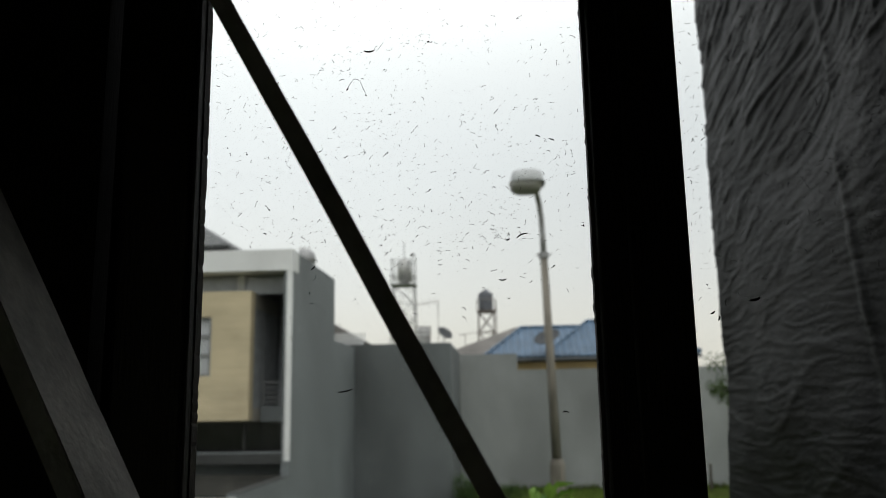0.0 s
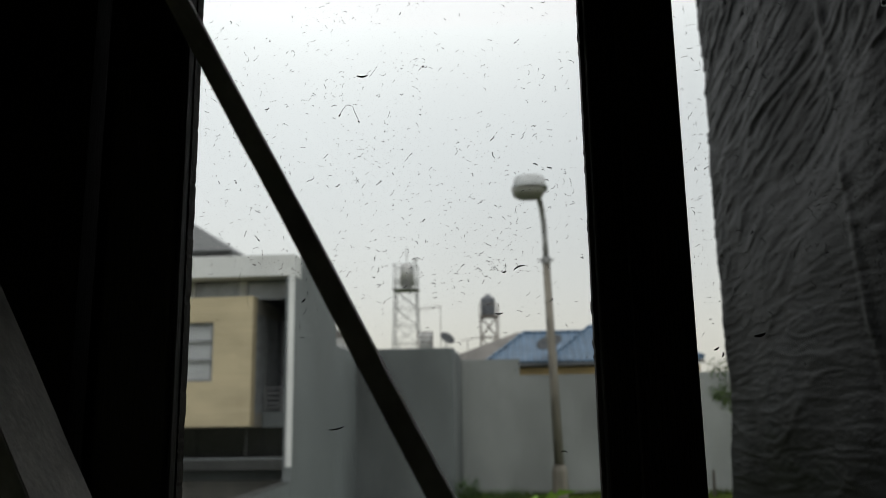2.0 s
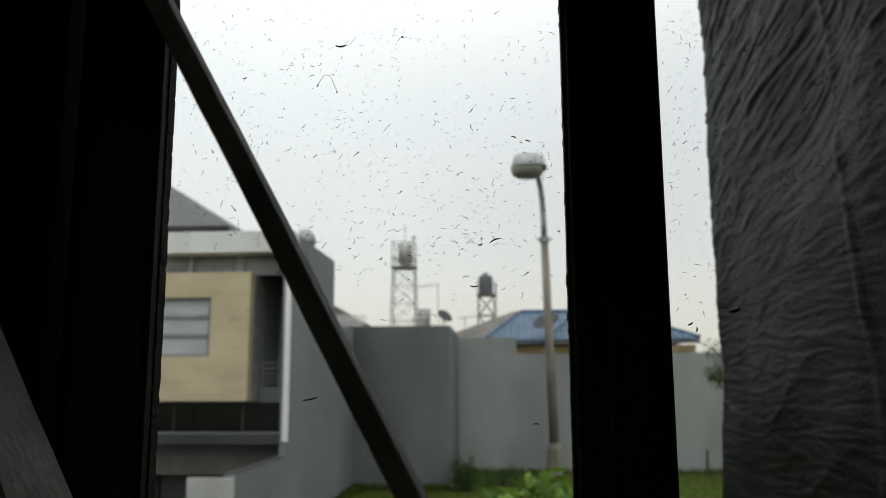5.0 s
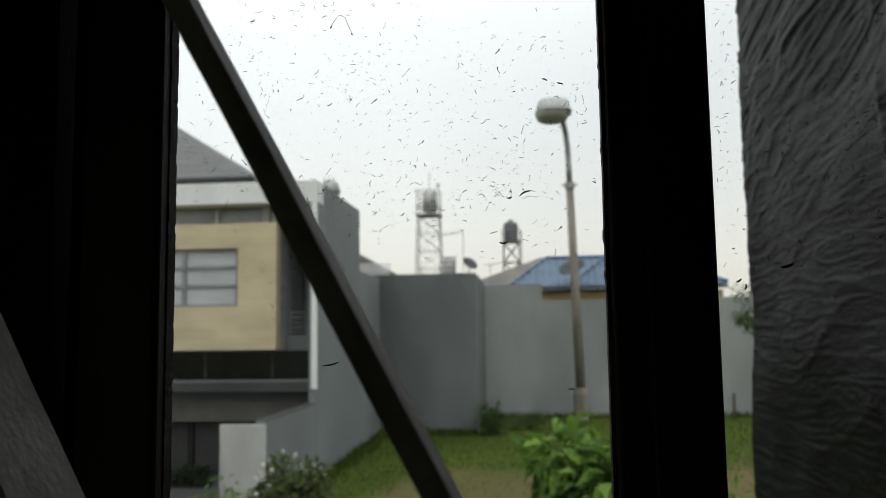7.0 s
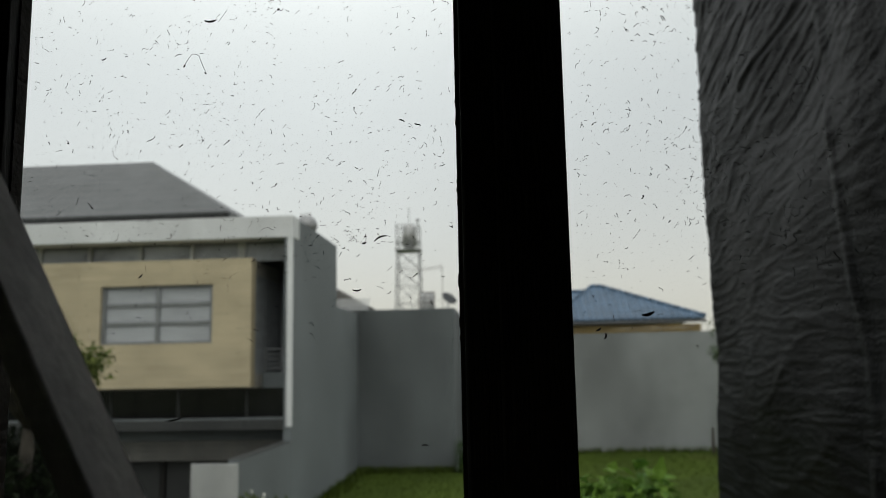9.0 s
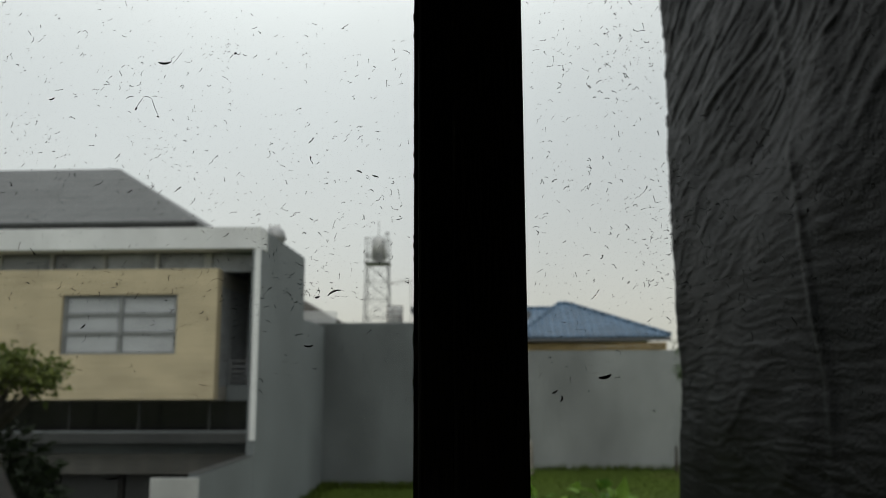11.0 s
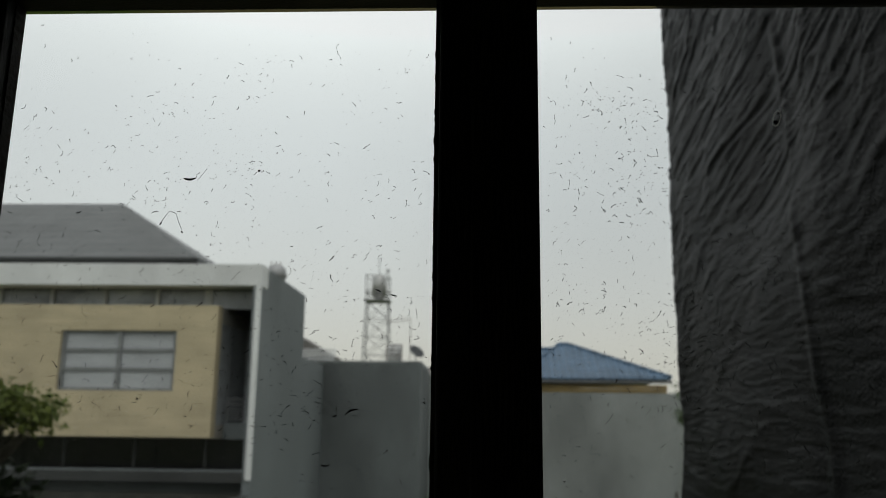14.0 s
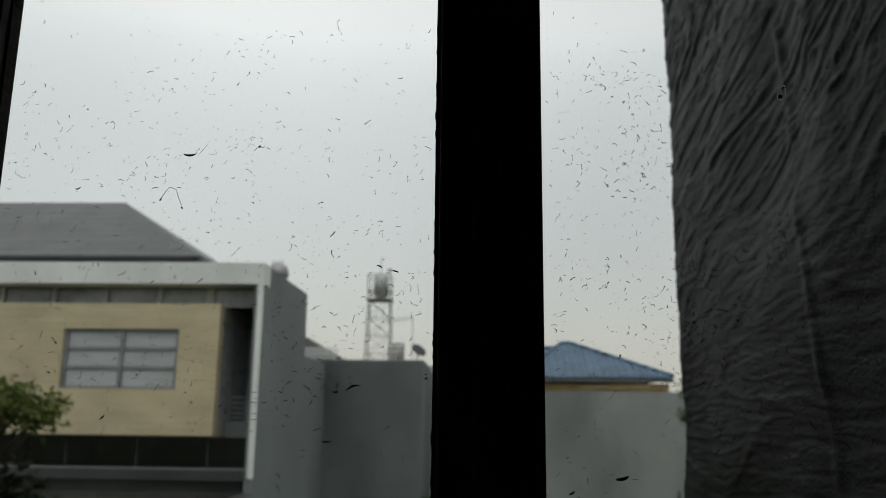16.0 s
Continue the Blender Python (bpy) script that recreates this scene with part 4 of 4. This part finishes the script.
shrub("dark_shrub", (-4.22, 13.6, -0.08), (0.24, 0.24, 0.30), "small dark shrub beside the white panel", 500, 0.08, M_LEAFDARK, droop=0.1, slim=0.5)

TX, TY = -4.3, 7.9
tree = thing("small_tree", (TX, TY, -0.25), "small tree with bare forks and leaf clusters", "tree")
part("trunk", tube([(TX, TY, -0.25), (TX - 0.03, TY, 0.9), (TX + 0.03, TY, 1.75)], [0.09, 0.075, 0.06]), M_BARK, tree, smooth=True)
spots = []
for k in range(34):
    a = 2 * math.pi * k / 34 + rng.uniform(-0.2, 0.2)
    d = rng.uniform(0.15, 0.85)
    mid = Vector((TX + 0.03 + 0.45 * d * math.cos(a), TY + 0.35 * d * math.sin(a), 2.0 + rng.uniform(-0.05, 0.12)))
    tip = Vector((TX + 0.03 + d * math.cos(a), TY + 0.7 * d * math.sin(a), 2.27 + rng.uniform(-0.08, 0.22) + 0.10 * (1 - d)))
    part("branch", tube([(TX + 0.03, TY, 1.72), mid, tip], [0.020, 0.012, 0.006], 7), M_BARK, tree, smooth=True)
    spots += [(tip + Vector((rng.gauss(0, 0.085), rng.gauss(0, 0.085), rng.gauss(0, 0.055))), Vector((rng.gauss(0, 1), rng.gauss(0, 1), rng.uniform(-0.2, 0.8))).normalized()) for _ in range(70)]
leaf_cloud("crown", spots, 0.10, M_LEAFTREE, tree, rng, 0.1, 0.5)

tree2 = thing("garden_tree", (6.75, 22.0, -0.25), "slender green tree beside the boundary wall", "tree")
part("trunk", tube([(6.75, 22, -0.25), (6.72, 22, 1.2), (6.7, 22, 2.6)], [0.06, 0.05, 0.03]), M_BARK, tree2, smooth=True)
spots = []
for k in range(9):
    p = (6.2 + rng.uniform(-0.38, 0.38), 22 + rng.uniform(-0.3, 0.3), 2.75 + rng.uniform(-0.5, 0.55))
    part("branch", rod((6.72, 22, 1.6 + 0.1 * k), p, 0.018, 0.008, 6), M_BARK, tree2)
    spots += blob_spots(rng, p, (0.24, 0.24, 0.22), 70, 0.3)
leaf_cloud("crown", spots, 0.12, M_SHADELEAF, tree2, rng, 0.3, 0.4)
stake = thing("wooden_stake", (6.0, 23.4, -0.25), "short dark stake by the boundary wall", "stake")
part("post", rod((6.0, 23.4, -0.25), (6.02, 23.4, 0.45), 0.045, 0.035, 8), M_BARK, stake)

# grass blades along the wall foot and over the lawn
verts, faces = [], []
for k in range(26000):
    if k < 3000:
        x, y = rng.choice(((rng.uniform(-0.9, 9), 24.15 - abs(rng.gauss(0, 0.25))), (HX + abs(rng.gauss(0, 0.2)), rng.uniform(11, 20.2)), (rng.uniform(HX, -0.9), 20.15 - abs(rng.gauss(0, 0.2)))))
        h = rng.uniform(0.06, 0.2)
    else:
        x, y = rng.uniform(-3.2, 8.5), rng.uniform(12.5, 24)
        if y < 15 and x > -1.8 and rng.random() < 0.8:
            continue
        h = rng.uniform(0.025, 0.06)
    a = rng.uniform(0, 6.28)
    w = h * 0.10 + 0.004
    c, s = math.cos(a) * w, math.sin(a) * w
    i = len(verts)
    lean = (rng.gauss(0, 0.3) * h, rng.gauss(0, 0.3) * h)
    verts += [(x - c, y - s, -0.25), (x + c, y + s, -0.25), (x + lean[0], y + lean[1], -0.25 + h)]
    faces.append((i, i + 1, i + 2))
me = bpy.data.meshes.new("grass")
me.from_pydata(verts, [], faces)
me.materials.append(M_BLADE)
tagged(new("grass", me), "rough green grass blades on the lawn", "grass", kind="stuff")


# ---- dried dirt on the glass ----
def fleck(verts, faces, x, z, length, wide, ang, curl, y):
    """A short curved smear, thick in the middle."""
    n = 5
    base = len(verts)
    px, pz = x, z
    for i in range(n + 1):
        f = i / n
        a = ang + curl * (f - 0.5)
        if i:
            px, pz = px + math.cos(a) * length / n, pz + math.sin(a) * length / n
        w = wide * (0.25 + 0.75 * math.sin(math.pi * (0.08 + 0.84 * f))) / 2
        nx, nz = -math.sin(a) * w, math.cos(a) * w
        verts += [(px + nx, y, pz + nz), (px - nx, y, pz - nz)]
    for i in range(n):
        k = base + 2 * i
        faces.append((k, k + 1, k + 3, k + 2))


verts, faces = [], []
rng = random.Random(23)
DY = GY - 0.0008


def crumb(x, z, ang, length, wide):
    """A crumbling hair of dirt: short strokes that wander, with a knot at one end."""
    for i in range(rng.randint(2, 4)):
        ln = length * rng.uniform(0.3, 0.5)
        fleck(verts, faces, x, z, ln, wide * rng.uniform(0.6, 1.3), ang, rng.uniform(-0.9, 0.9), DY)
        x, z = x + math.cos(ang) * ln * rng.uniform(0.85, 1.2), z + math.sin(ang) * ln * rng.uniform(0.85, 1.2)
        ang += rng.gauss(0, 0.8)
    if rng.random() < 0.45:
        fleck(verts, faces, x, z, 0.6 * length * rng.uniform(0.3, 0.7), wide * rng.uniform(1.6, 2.4), ang, 0.8, DY - 0.0002)


for x0, x1, z0, z1, count, slant in ((XL + 0.006, XM0 - 0.004, ZB + 0.1, ZT - 0.01, 3900, 0.35), (XM1 + 0.004, 0.9, ZB + 0.1, ZT - 0.02, 7400, 0.75)):
    clusters = [(rng.uniform(x0, x1), rng.uniform(z0, z1)) for _ in range(110)]
    for k in range(count):
        if rng.random() < 0.45:
            cx, cz = rng.choice(clusters)
            x, z = cx + rng.gauss(0, 0.014), cz + rng.gauss(0, 0.008)
        else:
            x, z = rng.uniform(x0, x1), rng.uniform(z0, z1)
        # cleaner towards the head of the window
        if not (x0 < x < x1 and z0 < z < z1) or rng.random() < (z - 2.47) / 0.19 or (z < 2.37 and rng.random() < 0.35 + (2.37 - z) / 0.12):
            continue
        ang, big = rng.gauss(slant, 0.7), rng.random()
        if big < 0.55:
            fleck(verts, faces, x, z, rng.uniform(0.0004, 0.0012), rng.uniform(0.00024, 0.00044), ang, rng.uniform(-1.1, 1.1), DY)
        elif big < 0.965:
            crumb(x, z, ang, rng.uniform(0.0013, 0.0028), rng.uniform(0.00024, 0.0004))
        else:
            crumb(x, z, ang, rng.uniform(0.0022, 0.0036), rng.uniform(0.00036, 0.0006))
# the larger smears
for x, z, ln, wd, an, cu in ((0.2985, 2.5238, 0.0085, 0.0016, -0.1, 1.0), (0.3078, 2.5222, 0.0100, 0.0003, 0.92, 0.15), (0.2852, 2.4920, 0.0095, 0.0004, 1.05, -0.3),
                             (0.2955, 2.4996, 0.0125, 0.0004, -1.2, 0.25), (0.2995, 2.4876, 0.0016, 0.0011, -0.6, 0.4), (0.2850, 2.4918, 0.0022, 0.0012, 1.0, 0.4), (0.2898, 2.5004, 0.0058, 0.0004, -0.1, -1.1), (0.2790, 2.4995, 0.005, 0.0005, 0.4, -1.2), (0.348, 2.5285, 0.0018, 0.0016, 0.3, 0.2),
                             (0.412, 2.371, 0.009, 0.0012, 0.5, -1.0), (0.404, 2.370, 0.0032, 0.0013, 0.2, 1.0), (0.575, 2.321, 0.008, 0.0021, 0.15, 0.9),
                             (0.398, 2.341, 0.006, 0.0011, -0.1, 1.2), (0.280, 2.262, 0.011, 0.0011, 0.15, 0.5), (0.547, 2.312, 0.004, 0.0013, 0.4, 1.0),
                             (0.552, 2.307, 0.004, 0.0012, 1.2, 1.5), (0.259, 2.352, 0.004, 0.0011, 0.7, 0.6), (0.440, 2.245, 0.005, 0.001, 0.1, -1.6),
                             (0.4285, 2.4495, 0.004, 0.001, -0.3, -0.8), (0.4385, 2.4466, 0.004, 0.001, -0.3, 0.5), (0.228, 2.50, 0.004, 0.0009, 0.2, 1.5)):
    fleck(verts, faces, x, z, ln, wd, an, cu, DY - 0.0003)
me = bpy.data.meshes.new("glass_dirt")
me.from_pydata(verts, [], faces)
me.materials.append(M_SPECK)
dirt = tagged(new("glass_dirt", me), "dried dirt specks stuck to the window panes", "dirt", kind="stuff")

# pale grains of dust that show against the dark parts of the view
verts, faces = [], []
drifts = [(rng.uniform(XL, 0.34), rng.uniform(2.12, 2.45)) for _ in range(26)]
for k in range(5200):
    if k < 3400:
        cx, cz = rng.choice(drifts)
        x, z = cx + rng.gauss(0, 0.02), cz + rng.gauss(0, 0.016)
    else:
        x, z = rng.uniform(XL + 0.005, 0.9), rng.uniform(ZB + 0.1, ZT - 0.03)
    if x < XL + 0.004 or XM0 - 0.003 < x < XM1 + 0.003:
        continue
    fleck(verts, faces, x, z, rng.uniform(0.0002, 0.0007), rng.uniform(0.00012, 0.0003), rng.uniform(0, 3.1), rng.uniform(-1, 1), DY - 0.0001)
me = bpy.data.meshes.new("glass_dust")
me.from_pydata(verts, [], faces)
me.materials.append(M_DUST)
tagged(new("glass_dust", me), "pale dust grains on the window panes", "dust", kind="stuff")

splash = thing("dried_splash", (0.689, DY, 2.5645), "pale dried splash on the window glass", "stain")
bm = bmesh.new()
ring_o, ring_i = [], []
for k in range(26):
    a = 2 * math.pi * k / 26
    r = 1 + 0.28 * noise.noise(Vector((math.cos(a) * 2, math.sin(a) * 2, 4)))
    x, z = 0.0028 * r * math.cos(a), 0.0060 * r * math.sin(a)
    x += 0.25 * z
    ring_o.append(bm.verts.new((0.689 + x, DY - 0.0004, 2.5645 + z)))
    ring_i.append(bm.verts.new((0.689 + 0.72 * x, DY - 0.0004, 2.5645 + 0.80 * z)))
for k in range(26):
    bm.faces.new((ring_o[k], ring_o[(k + 1) % 26], ring_i[(k + 1) % 26], ring_i[k]))
part("outline", bm, M_DUST, splash)
v2, f2 = [], []
for x, z, ln, wd, an in ((0.6865, 2.5615, 0.003, 0.0024, 0.3), (0.6895, 2.5665, 0.0022, 0.0009, 1.2), (0.6905, 2.568, 0.002, 0.0008, 0.1)):
    fleck(v2, f2, x, z, ln, wd, an, 0.8, DY - 0.0006)
me = bpy.data.meshes.new("core")
me.from_pydata(v2, [], f2)
me.materials.append(M_SPECK)
core = new("core", me)
core.parent = splash
core.matrix_parent_inverse = Matrix.Translation(splash.location).inverted()
